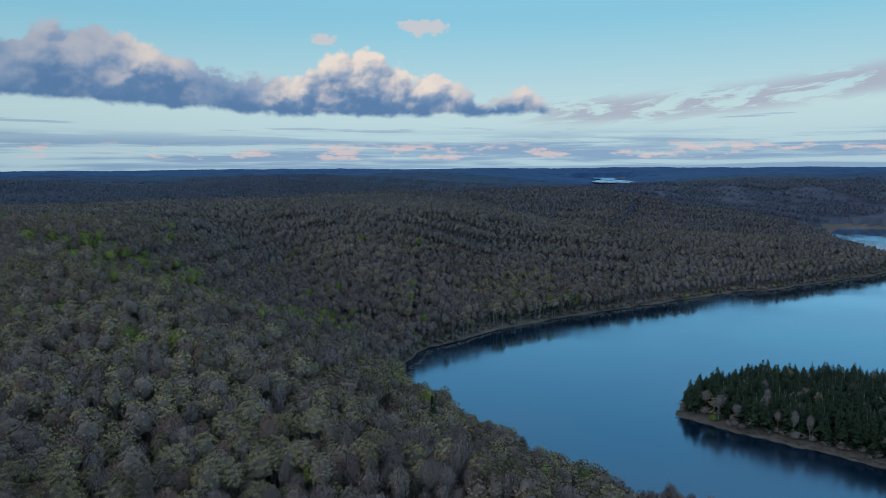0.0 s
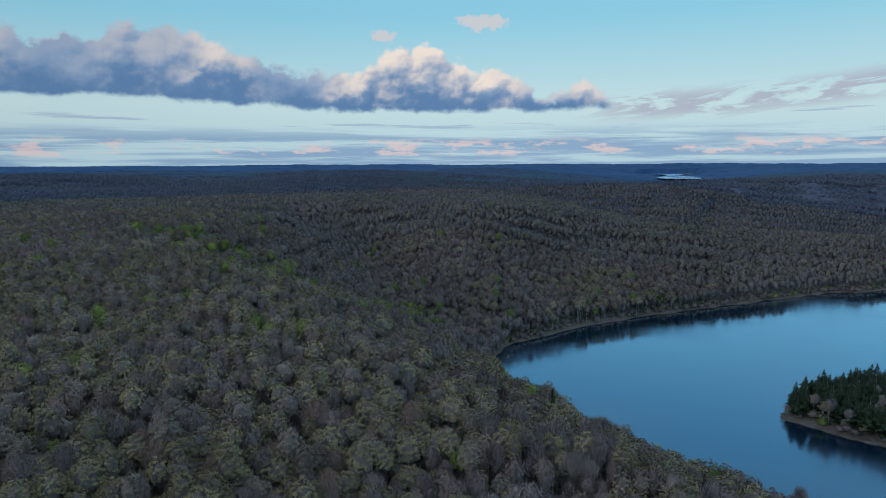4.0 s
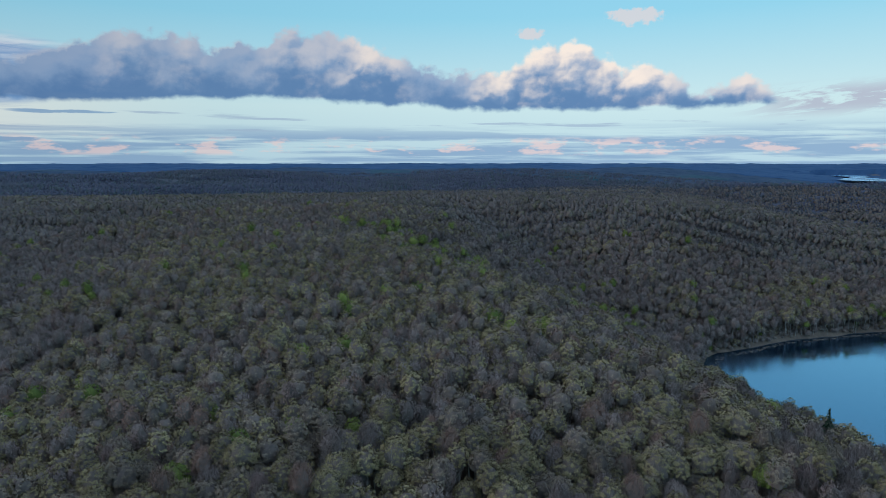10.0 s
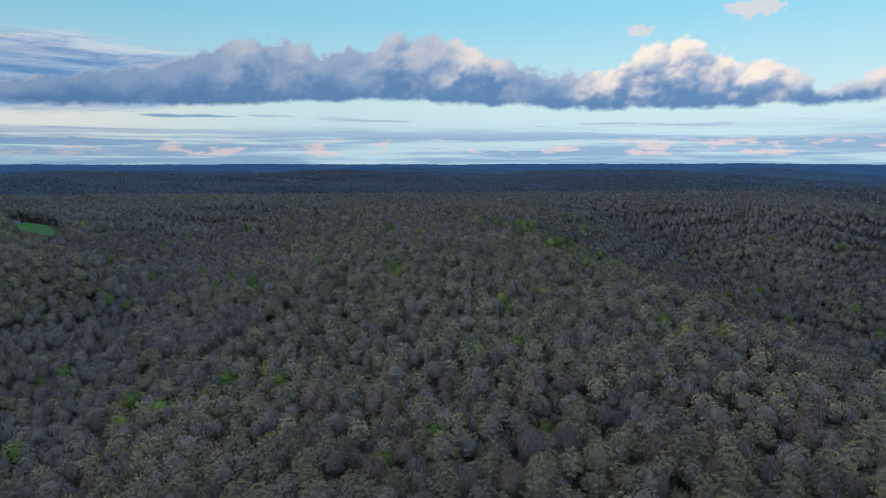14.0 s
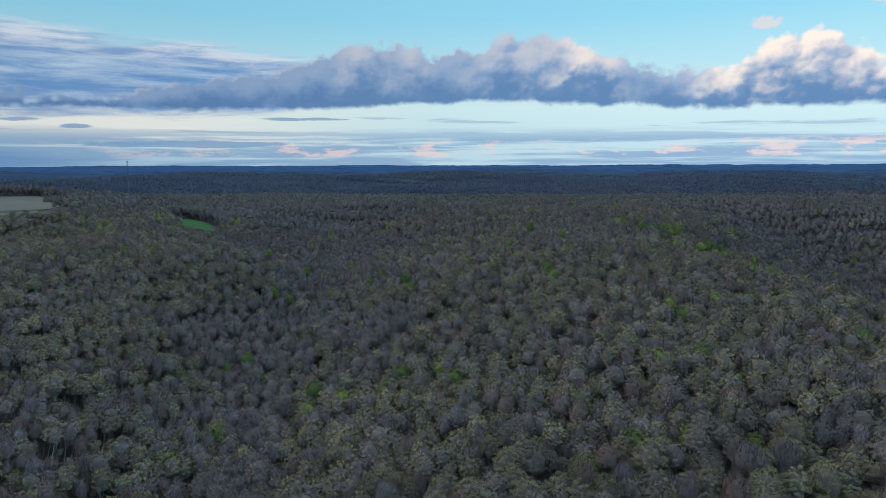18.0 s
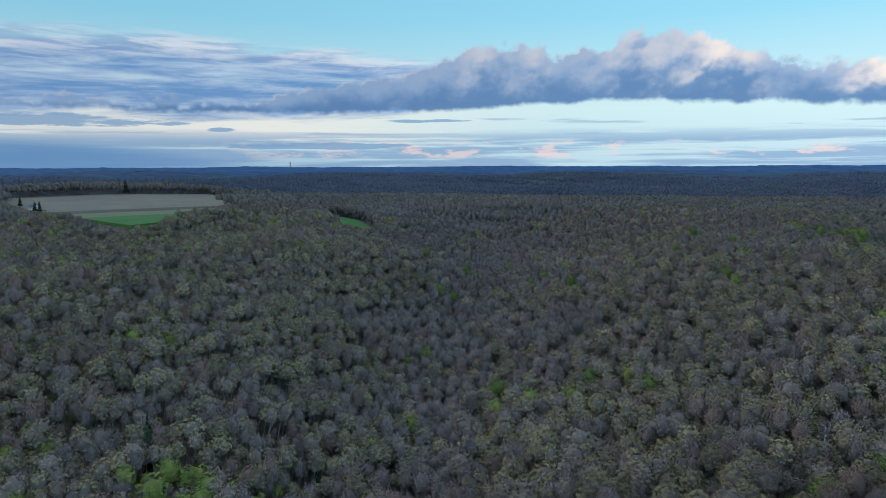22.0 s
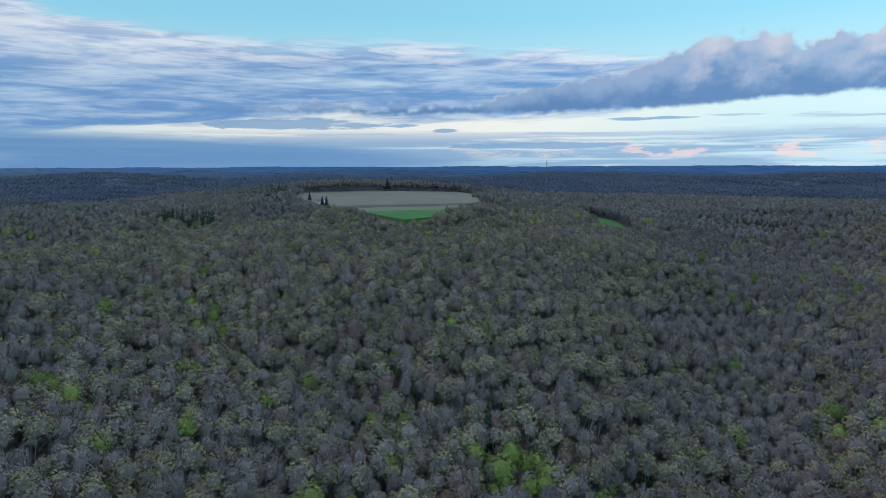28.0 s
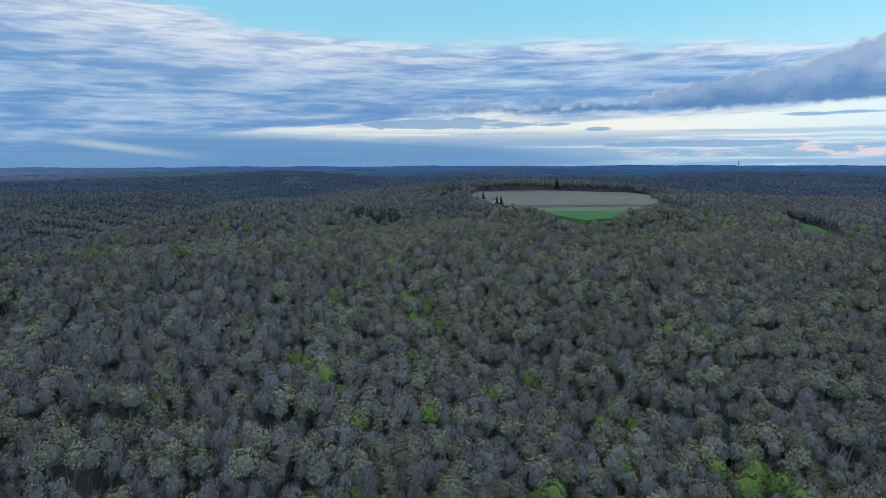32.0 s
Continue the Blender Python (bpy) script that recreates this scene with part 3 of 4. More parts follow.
FAR_FIELD = [(-1050, 2060), (-890, 2120), (-830, 2060), (-930, 1985), (-1060, 1990)]
patch("far_meadow", FAR_FIELD, STUBBLE, "pale green meadow on a far ridge", 3.0, rise=land, step=30)

# ---- trees ----
rng = np.random.default_rng(7)


def unit(v):
    return v / (np.linalg.norm(v, axis=-1, keepdims=True) + 1e-9)


def tube(path, radii, sides=4):
    """A tapered limb of triangles along a path."""
    path = np.asarray(path, float)
    vs, fs = [], []
    for i, (p, r) in enumerate(zip(path, radii)):
        way = unit(path[min(i + 1, len(path) - 1)] - path[max(i - 1, 0)])
        a = unit(np.cross(way, (0.3, 1, 0.2)))
        b = np.cross(way, a)
        for k in range(sides):
            w = 2 * math.pi * k / sides
            vs.append(p + r * (math.cos(w) * a + math.sin(w) * b))
    for i in range(len(path) - 1):
        for k in range(sides):
            a, b = i * sides + k, i * sides + (k + 1) % sides
            fs += [(a, b, b + sides), (a, b + sides, a + sides)]
    return np.array(vs), np.array(fs)


def leaves(p, out, size, flat=0.7):
    """One ragged triangle at each point, turned roughly outwards."""
    n = len(p)
    nrm = unit(out + flat * rng.normal(size=(n, 3)))
    a = unit(np.cross(nrm, rng.normal(size=(n, 3))))
    b = np.cross(nrm, a)
    s = size * rng.uniform(0.6, 1.3, (n, 1))
    v = np.stack([p + s * a, p + s * (-0.55 * a + 0.8 * b), p + s * (-0.5 * a - 0.8 * b)], 1)
    v += 0.2 * size * rng.normal(size=v.shape)
    return v.reshape(-1, 3), np.arange(3 * n).reshape(-1, 3)


def twigs(p, out, length, width):
    """One thin sliver at each point; it runs up over the crown and lies flat to its outside."""
    n = len(p)
    up = np.array([0, 0, 1.0]) - out * out[:, 2:3]
    way = unit(unit(up + 0.25 * rng.normal(size=(n, 3))) + 0.35 * out + 0.35 * rng.normal(size=(n, 3)))
    side = unit(np.cross(way, out) + 0.25 * rng.normal(size=(n, 3)))
    ln = length * rng.uniform(0.6, 1.4, (n, 1))
    v = np.stack([p - 0.5 * ln * way - width * side, p - 0.5 * ln * way + width * side, p + 0.5 * ln * way], 1)
    return v.reshape(-1, 3), np.arange(3 * n).reshape(-1, 3)


def trunk_of(c, height, girth, limbs, sides=5):
    top = c[0]
    bend = rng.normal(size=2) * 0.3
    pieces = [tube([(0, 0, -0.8), (0, 0, 0.4), (bend[0], bend[1], height * 0.4), (top[0], top[1], height * 0.72)], [girth * 1.5, girth * 1.1, girth * 0.75, girth * 0.25], sides)]
    for q in c[1:1 + limbs]:
        z = height * rng.uniform(0.30, 0.48)
        s = np.array([bend[0] * z / (height * 0.4), bend[1] * z / (height * 0.4), z])
        m = s * 0.45 + np.asarray(q) * 0.55 + (0, 0, -0.6)
        pieces.append(tube([s, m, q + np.array([0, 0, 0.8])], [girth * 0.5, girth * 0.33, girth * 0.1], 3))
        for _ in range(2 if sides < 5 else 5):
            e = np.asarray(q) + rng.normal(size=3) * (1.3, 1.3, 0.9) + (0, 0, 1.2)
            pieces.append(tube([m, (m + e) / 2 + (0, 0, 0.3), e], [girth * 0.25, girth * 0.16, girth * 0.05], 3))
    return join(pieces)


def hull(c, r, sides, low=1.9, rough=0.14):
    """A lumpy dome."""
    a = 2 * math.pi * (np.arange(sides) + rng.uniform(0, 1)) / sides
    rows = [np.stack([math.sin(p) * np.cos(a + q), math.sin(p) * np.sin(a + q), np.full(sides, math.cos(p))], 1) for p, q in ((low, 0.0), (1.05, math.pi / sides))]
    d = np.concatenate(rows + [np.array([[0.0, 0.0, 1.0]])])
    v = np.asarray(c) + d * r * (1 + rough * rng.normal(size=(len(d), 1))) * (1, 1, 0.86)
    k = np.arange(sides)
    j = (k + 1) % sides
    f = np.concatenate([np.stack([k, j, sides + k], 1), np.stack([j, sides + j, sides + k], 1), np.stack([sides + k, sides + j, np.full(sides, 2 * sides)], 1)])
    return v, f


def soften(v, f, centre, lift=0.25, mix=0.8):
    """Turns every leaf outwards and leans its normal towards that of the whole crown."""
    n = unit(unit(v - np.asarray(centre)) + (0, 0, lift))
    t = v[f]
    flat = unit(np.cross(t[:, 1] - t[:, 0], t[:, 2] - t[:, 0]))
    back = np.einsum("ij,ij->i", flat, n[f[:, 0]]) < 0
    f = f.copy()
    f[back] = f[back][:, (0, 2, 1)]
    flat[back] *= -1
    own = np.zeros_like(v)
    for k in range(3):
        np.add.at(own, f[:, k], flat)
    return v, f, unit(n + mix * unit(own))


def dome(centre, semi, sides, rows, rough=0.10):
    """The closed inner mass of a crown: a lumpy dome, with its normals."""
    polar = np.linspace(2.05, 0.0, rows + 1)[:-1]
    d = [np.stack([math.sin(q) * np.cos(a), math.sin(q) * np.sin(a), np.full(sides, math.cos(q))], 1)
         for i, q in enumerate(polar) for a in [2 * math.pi * (np.arange(sides) + 0.5 * i + rng.uniform(-.2, .2)) / sides]]
    d = np.concatenate(d + [np.array([[0.0, 0.0, 1.0]])])
    v = np.asarray(centre) + d * np.asarray(semi) * (1 + rough * rng.normal(size=(len(d), 1)))
    k = np.arange(sides)
    j = (k + 1) % sides
    f = []
    for i in range(rows - 1):
        o, p = i * sides, (i + 1) * sides
        f += [np.stack([o + k, o + j, p + k], 1), np.stack([o + j, p + j, p + k], 1)]
    f.append(np.stack([(rows - 1) * sides + k, (rows - 1) * sides + j, np.full(sides, rows * sides)], 1))
    f = np.concatenate(f)
    t = v[f]
    flat = np.cross(t[:, 1] - t[:, 0], t[:, 2] - t[:, 0])
    own = np.zeros_like(v)
    for i in range(3):
        np.add.at(own, f[:, i], flat)
    return v, f, unit(unit(own) + 0.4 * d + (0, 0, 0.1))


def together(pieces):
    """Joins (verts, faces, normals)."""
    v, f = join([q[:2] for q in pieces])
    return v, f, np.concatenate([q[2] for q in pieces])


def fan(n, height, spread):
    """Points in the outer part of a tall rounded crown, and the ways outwards from its fork."""
    d = unit(rng.normal(size=(n, 3)) + (0, 0, 0.45))
    k = (1 - 0.42 * rng.uniform(0, 1, n) ** 1.3)[:, None]
    p = np.array([0, 0, height * 0.69]) + d * k * np.where(d[:, 2:] > 0, (spread, spread, height * 0.26), (spread, spread, height * 0.34))
    p[:, :2] *= np.clip(1 + (p[:, 2:] - height * 0.69) / height, 0.6, 1)
    turn = np.arctan2(d[:, 1], d[:, 0])
    lump = 1 + 0.12 * np.sin(3 * turn + spread * 9) + 0.09 * np.sin(7 * turn + height) * np.sin(9 * d[:, 2] + height)
    p[:, :2] *= lump[:, None]
    p[:, 2] += 0.5 * np.sin(5 * turn + 4 * height) * d[:, 2]
    return p, unit(unit(p - (0, 0, height * 0.48)) + (0, 0, 0.15))


def sprays(p, out, length, width):
    """One thin sliver at each point, which runs outwards from the fork."""
    n = len(p)
    way = unit(out + 0.30 * rng.normal(size=(n, 3)))
    side = unit(np.cross(way, rng.normal(size=(n, 3))))
    ln = length * rng.uniform(0.5, 1.5, (n, 1))
    v = np.stack([p - 0.7 * ln * way - width * side, p - 0.7 * ln * way + width * side, p + 0.3 * ln * way], 1)
    return v.reshape(-1, 3), np.arange(3 * n).reshape(-1, 3)


def shaded(v, f):
    """Adds plain vertex normals."""
    t = v[f]
    flat = np.cross(t[:, 1] - t[:, 0], t[:, 2] - t[:, 0])
    own = np.zeros_like(v)
    for k in range(3):
        np.add.at(own, f[:, k], flat)
    return v, f, unit(own)


def umbrella(height, spread, tufts, per, leaf):
    """Leaves in small tufts all over a broad domed crown."""
    i = np.arange(tufts) + 0.5
    z = 1 - 1.32 * i / tufts
    turn = 2.39996 * i + rng.uniform(0, 6)
    d = np.stack([np.sqrt(1 - z * z) * np.cos(turn), np.sqrt(1 - z * z) * np.sin(turn), z], 1)
    d = unit(d + 0.13 * rng.normal(size=d.shape))
    a = np.arctan2(d[:, 1], d[:, 0])
    p1, p2, p3 = rng.uniform(0, 6.28, 3)
    wide = spread * (1.03 + 0.07 * np.sin(2 * a + p1) + 0.06 * np.sin(3 * a + p2)) * rng.uniform(0.92, 1.04, tufts)
    tall = height * np.where(d[:, 2] > 0, 0.235, 0.17) * (1 + 0.08 * np.sin(3 * a + p3)) * rng.uniform(0.88, 1.08, tufts)
    c = np.stack([d[:, 0] * wide, d[:, 1] * wide, height * 0.70 + d[:, 2] * tall], 1)
    r = spread * 2.3 / math.sqrt(tufts) * rng.uniform(0.75, 1.25, tufts)
    c, d, r = np.repeat(c, per, 0), np.repeat(d, per, 0), np.repeat(r, per)
    e = unit(rng.normal(size=d.shape) + 0.9 * d + (0, 0, 0.35))
    p = c + e * (r * rng.uniform(0.3, 1.0, len(r)))[:, None] * (1, 1, 0.6) - d * 0.35 * r[:, None]
    v, f = leaves(p, unit(e + 0.5 * d), leaf, 0.55)
    v, f, n = soften(v, f, (0, 0, height * 0.58), 0.15, 0.45)
    return v, f, unit(n + 0.40 * np.repeat(e, 3, 0))


def broadleaf(kind, detail):
    """Trunk and crown pieces of one tree, 14 to 18 m tall; detail 0 is nearest. A piece: corners, faces, normals, slot."""
    height, spread = rng.uniform(14.0, 18.0), rng.uniform(2.2, 3.3)
    crown = []
    if kind in ("bare", "red"):
        leaf_n, leaf_s, tilt = ((900, 0.12, 0.6), (190, 0.26, 0.5), (60, 0.48, 0.42), (7, 1.3, 0.35))[detail]
        twig_n, twig_l, twig_w = ((3200, 1.5, 0.026), (480, 1.6, 0.060), (30, 2.2, 0.13), (0, 0, 0))[detail]
        sides, rows, k = ((10, 4, 0.60), (8, 4, 0.64), (6, 3, 0.74), (5, 2, 0.95))[detail]
        if kind == "red":
            leaf_n, twig_n = int(leaf_n * 1.6), int(twig_n * 0.6)
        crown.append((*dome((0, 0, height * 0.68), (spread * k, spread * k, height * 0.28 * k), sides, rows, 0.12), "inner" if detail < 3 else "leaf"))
        loose = []
        if leaf_n:
            p, d = fan(leaf_n, height, spread)
            loose.append(leaves(p, d, leaf_s, tilt))
        if twig_n:
            p, d = fan(twig_n, height, spread)
            loose.append(sprays(p, d, twig_l, twig_w))
        crown.append((*soften(*join(loose), (0, 0, height * 0.54), 0.2, 0.5), "leaf"))
    else:
        spread *= 1.06
        tufts, per, leaf = ((84, 40, 0.150), (40, 14, 0.28), (20, 6, 0.48), (7, 1, 1.4))[detail]
        if kind == "bud":
            per = max(1, int(per * 0.75))
        sides, rows, k = ((11, 5, 0.70), (9, 4, 0.72), (6, 3, 0.76), (5, 2, 1.0))[detail]
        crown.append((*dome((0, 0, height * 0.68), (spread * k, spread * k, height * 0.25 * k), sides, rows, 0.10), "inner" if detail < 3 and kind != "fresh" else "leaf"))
        crown.append((*umbrella(height, spread, tufts, per, leaf), "leaf"))
        if detail < 2:
            p, d = fan((420, 36)[detail], height, spread * 0.97)
            crown.append((*soften(*sprays(p, d, 1.3, (0.026, 0.05)[detail]), (0, 0, height * 0.5)), "twig"))
    c = np.array([(0, 0, height * 0.8)] + [(spread * 0.6 * math.cos(q), spread * 0.6 * math.sin(q), height * rng.uniform(0.68, 0.84)) for q in rng.uniform(0, 6.28, 7)])
    trunk = shaded(*trunk_of(c, height, rng.uniform(0.15, 0.23), (7, 3, 0)[detail], (5, 3, 3)[detail])) if detail < 3 else None
    return trunk, crown


def conifer(detail):
    height, spread = rng.uniform(17, 22), rng.uniform(2.8, 3.8)
    tiers, arms = ((24, 8), (17, 7), (10, 6), (5, 5), (4, 4), (3, 4))[detail]
    pieces = []
    for i in range(tiers):
        k = i / (tiers - 1)
        z, reach = height * (0.18 + 0.80 * k), spread * (1 - k) ** 0.8 + 0.25
        n = arms if k < 0.8 else max(3, arms - 3)
        a = 2 * math.pi * (np.arange(n) + rng.uniform(0, 1)) / n + rng.normal(size=n) * 0.15
        ln = reach * rng.uniform(0.5, 1.25, n)
        way = np.stack([np.cos(a), np.sin(a), np.zeros(n)], 1)
        side = np.stack([-np.sin(a), np.cos(a), np.zeros(n)], 1)
        drop = rng.uniform(0.15, 0.4, n)[:, None] * (0, 0, 1)
        o = np.zeros((n, 3)) + (0, 0, z)
        o[:, 2] += rng.normal(size=n) * height * 0.02
        wide = (ln * (0.30, 0.36, 0.45, 0.6, 0.7, 0.8)[detail])[:, None]
        tip = o + way * ln[:, None] - drop * ln[:, None]
        mid = o + way * ln[:, None] * 0.55 + (0, 0, 0.12)
        v = np.stack([o + (0, 0, 0.25), mid + side * wide, tip, mid - side * wide], 1).reshape(-1, 3)
        v += 0.10 * rng.normal(size=v.shape)
        q = np.arange(n)[:, None] * 4
        pieces.append((v, np.concatenate([q + (0, 1, 2), q + (0, 2, 3)])))
        if detail < 3:
            p = o + way * (ln * rng.uniform(0.4, 0.95, n))[:, None] - drop * ln[:, None] * 0.6
            pieces.append(twigs(np.repeat(p, 2, 0), np.repeat(way * 0.7, 2, 0) + (0, 0, 0.2), 1.2, 0.16))
    pieces.append(twigs(np.array([[0, 0, height]]), np.array([[0, 0, 3.0]]), 1.6, 0.15))
    trunk = tube([(0, 0, -0.6), (0, 0, height * 0.5), (0, 0, height * 0.97)], [0.3, 0.18, 0.04], (5, 4, 3, 3, 3, 3)[detail]) if detail < 4 else None
    return (shaded(*trunk) if trunk else None), [(*soften(*join(pieces), (0, 0, height * 0.35), 0.1), "leaf")]


KINDS = {
    "bare": ("bare_tree", TWIG, "leafless grey-brown hardwood tree with a twiggy crown", "leafless hardwoods", "bare_woods"),
    "bud": ("budding_tree", BUD, "pale budding hardwood tree with a round crown", "budding hardwoods", "budding_woods"),
    "oak": ("oak_tree", OAK, "oak tree with a domed olive-yellow spring crown", "olive spring oaks", "oak_woods"),
    "fresh": ("leafy_tree", FRESH, "broadleaf tree in bright fresh green leaf", "fresh green trees", "leafy_woods"),
    "red": ("maple_tree", RED, "maple tree with a reddish-brown budding crown", "reddish maples", "maple_woods"),
    "pine": ("pine_tree", NEEDLE, "dark green conical pine tree with drooping boughs", "dark evergreens", "pine_woods"),
}
NAMES = list(KINDS)


def make(kind, detail):
    return conifer((0, 2, 3, 5)[detail]) if kind == "pine" else broadleaf(kind, detail)


def mats_of(kind, tones):
    """Materials of the slots of a crown."""
    kind = kind.split()[-1]
    leaf = tones[kind] if tones else KINDS[kind][1]
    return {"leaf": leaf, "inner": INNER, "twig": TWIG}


def crown_mesh(name, crown, mats):
    """One crown as a mesh of its own."""
    v, f, n = together([q[:3] for q in crown])
    names = sorted({q[3] for q in crown})
    slots = np.concatenate([np.full(len(q[1]), names.index(q[3])) for q in crown])
    return mesh_of(name, v, f, [mats[k] for k in names], True, n, slots, np.full(len(v), rng.uniform(-.5, .5)))


def wood_mesh(name, rows, shapes, tones, bark=True):
    """Many trees as one mesh. rows: kind, x, y, z, scale; shapes: by kind, a list of (trunk, crown)."""
    mats, vs, fs, ns, ms, ts, n = [], [], [], [], [], [], 0
    for kind, x, y, z, s in rows:
        trunk, crown = shapes[kind][int(rng.integers(len(shapes[kind])))]
        a, tone = rng.uniform(0, 6.283), rng.uniform(-.5, .5)
        ca, sa = math.cos(a), math.sin(a)
        turn = np.array([(ca, sa, 0), (-sa, ca, 0), (0, 0, 1)])
        look_up = mats_of(kind, tones)
        for q in ([(*trunk, "bark")] if trunk and bark else []) + list(crown):
            m = BARK if q[3] == "bark" else look_up[q[3]]
            if m not in mats:
                mats.append(m)
            vs.append((q[0] @ turn) * (s, s, min(s, 1.08)) + (x, y, z))
            fs.append(q[1] + n)
            ns.append(q[2] @ turn)
            ms.append(np.full(len(q[1]), mats.index(m)))
            ts.append(np.full(len(q[0]), tone))
            n += len(q[0])
    return mesh_of(name, np.concatenate(vs), np.concatenate(fs), mats, True, np.concatenate(ns), np.concatenate(ms), np.concatenate(ts))


def scatter(x0, x1, y0, y1, step):
    """Jittered places on a grid."""
    nx, ny = int((x1 - x0) / step), int((y1 - y0) / step)
    gx, gy = np.meshgrid(np.arange(nx), np.arange(ny))
    x = x0 + step * (gx + 0.5 * (gy % 2) + rng.uniform(-.36, .36, gx.shape))
    y = y0 + step * (gy + rng.uniform(-.36, .36, gy.shape))
    return x.ravel(), y.ravel()


def from_stretch(x, y):
    """Distance from the stretch that the flight covers."""
    return line_distance(x, y, [(0, 0, 0), (-80, -15, 0), (-128, -55, 0), (-151, -108, 0)])[0]


def in_view(x, y, margin=0.0):
    az = np.degrees(np.arctan2(-(x + 70), y + 75))
    return (az > -46 - margin) & (az < 122 + margin)


def choose(x, y):
    """The kind of tree that grows at each place."""
    a, b, c = waves(x, y, 130, 21), waves(x, y, 47, 33), waves(x, y, 75, 41)
    u = rng.uniform(0, 1, x.shape)
    ridge = np.clip(1.2 * bump(x, y, -160, 240, 110) + 1.2 * bump(x, y, -190, 130, 80) + 1.2 * bump(x, y, -440, 60, 90) + 0.9 * bump(x, y, -600, 150, 120) + 0.5 * bump(x, y, -480, -160, 90), 0, 1)
    hollow = np.exp(-np.minimum(np.minimum(line_distance(x, y, GULLY)[0], line_distance(x, y, HOLLOW)[0]), line_distance(x, y, COVE)[0]) / 36)
    v = 0.62 * u + 0.38 * (0.5 + 0.5 * np.clip(0.6 * a + 0.7 * b, -1, 1))
    v = v + 0.24 * ridge - 0.50 * hollow
    k = np.where(v < 0.56, 0, np.where(v < 0.70, 1, 2))
    k = np.where(rng.uniform(0, 1, x.shape) < 0.045 + 0.05 * np.maximum(b, 0), 4, k)
    k = np.where(rng.uniform(0, 1, x.shape) < 0.012 + 0.03 * np.maximum(c, 0) ** 2 + 0.05 * bump(x, y, -335, -15, 70), 3, k)
    k = np.where(rng.uniform(0, 1, x.shape) < 0.0015, 5, k)
    for cx, cy, rx, ry, p, kind in (
            (-225, 425, 50, 22, 0.75, 3), (-180, 395, 22, 28, 0.55, 3), (-95, 420, 38, 22, 0.65, 3), (-292, -30, 16, 45, 0.18, 3), (-305, -95, 30, 26, 0.18, 3), (-262, -5, 26, 14, 0.15, 3), (-505, -225, 60, 22, 0.45, 3), (-347, -5, 20, 14, 0.28, 3), (-289, 32, 14, 12, 0.28, 3), (-288, 91, 7, 7, 0.8, 5), (-318, 15, 6, 6, 0.8, 5),
            (-375, -140, 60, 50, 0.25, 4), (-441, 505, 22, 16, 0.95, 5), (-540, 640, 120, 12, 0.9, 5), (-775, -45, 48, 24, 0.75, 5), (-930, 55, 55, 24, 0.97, 5), (-230, 1050, 70, 18, 0.6, 5),
            (-340, 60, 60, 75, 0.30, 2), (-420, 30, 60, 60, 0.32, 2), (-200, 150, 70, 90, 0.35, 1), (600, 1500, 500, 120, 0.5, 5), (260, 300, 90, 60, 0.0, 5)):
        q = ((x - cx) / rx) ** 2 + ((y - cy) / ry) ** 2
        k = np.where((q < 1) & (rng.uniform(0, 1, x.shape) < p), kind, k)
    on_isle = isle_depth(x, y) > 0
    k = np.where(on_isle & (rng.uniform(0, 1, x.shape) < np.clip(isle_depth(x, y) / 26 - 0.1, 0.05, 0.8)), 5, k)
    return k


def allowed(x, y):
    d = lake_distance(x, y)
    free = ((d > 0.8) | (isle_depth(x, y) > 2)) & (outline_distance(x, y, FARM) > np.where((y < 135) & (x > -890) & (x < -735), 26, np.where((x > -735) & (y < 236), 25, 4))) & (outline_distance(x, y, CLEARING) > np.where((x > -600) & (y < 320), 16, 5)) & (outline_distance(x, y, FAR_FIELD) > 6)
    return free & (land(x, y) > 0.5)


# the hillside is laid out in squares, smaller where the flight passes near
FOREGROUND = [(0, 150, 0), (-92, 136, 0), (-201, 82, 0), (-258, 22, 0), (-298, -77, 0)]
hill, plateau, distant = [], [], []             # centres of squares of 24, 48 and 96 m


def lay(cx, cy, size):
    d = float(from_stretch(np.array([cx]), np.array([cy]))[0])
    if d > 2450 or (d > 330 and not in_view(cx, cy, 8)):
        return
    if size == 96 and d > 1330:
        distant.append((cx, cy, d))
    elif size == 48 and (d > 620 or (d > 150 and not in_view(cx, cy, 3))):
        plateau.append((cx, cy, d))
    elif size == 24:
        hill.append((cx, cy, d))
    else:
        for i in (-1, 1):
            for j in (-1, 1):
                lay(cx + i * size / 4, cy + j * size / 4, size // 2)


for gx in range(-27, 27):
    for gy in range(-10, 27):
        lay(gx * 96, gy * 96, 96)


def square_points(cx, cy, size, step):
    """Places of the trees of one square, and those that may grow there."""
    n = max(2, round(size / step))
    gx, gy = np.meshgrid(np.arange(n), np.arange(n))
    w = size / n
    x = cx - size / 2 + w * (gx + 0.5 + 0.25 * (gy % 2) - 0.12 + rng.uniform(-.36, .36, gx.shape))
    y = cy - size / 2 + w * (gy + 0.5 + rng.uniform(-.36, .36, gy.shape))
    return x.ravel(), y.ravel()


def mix_of(k):
    """The mixture that suits the kinds found on one square."""
    share = np.bincount(k, minlength=6) / len(k)
    if share[5] > 0.4:
        return "pine"
    if share[3] > 0.16:
        return "fresh"
    return "bare" if share[0] + share[4] > 0.68 else ("mixed" if share[0] + share[4] > 0.44 else "oak")


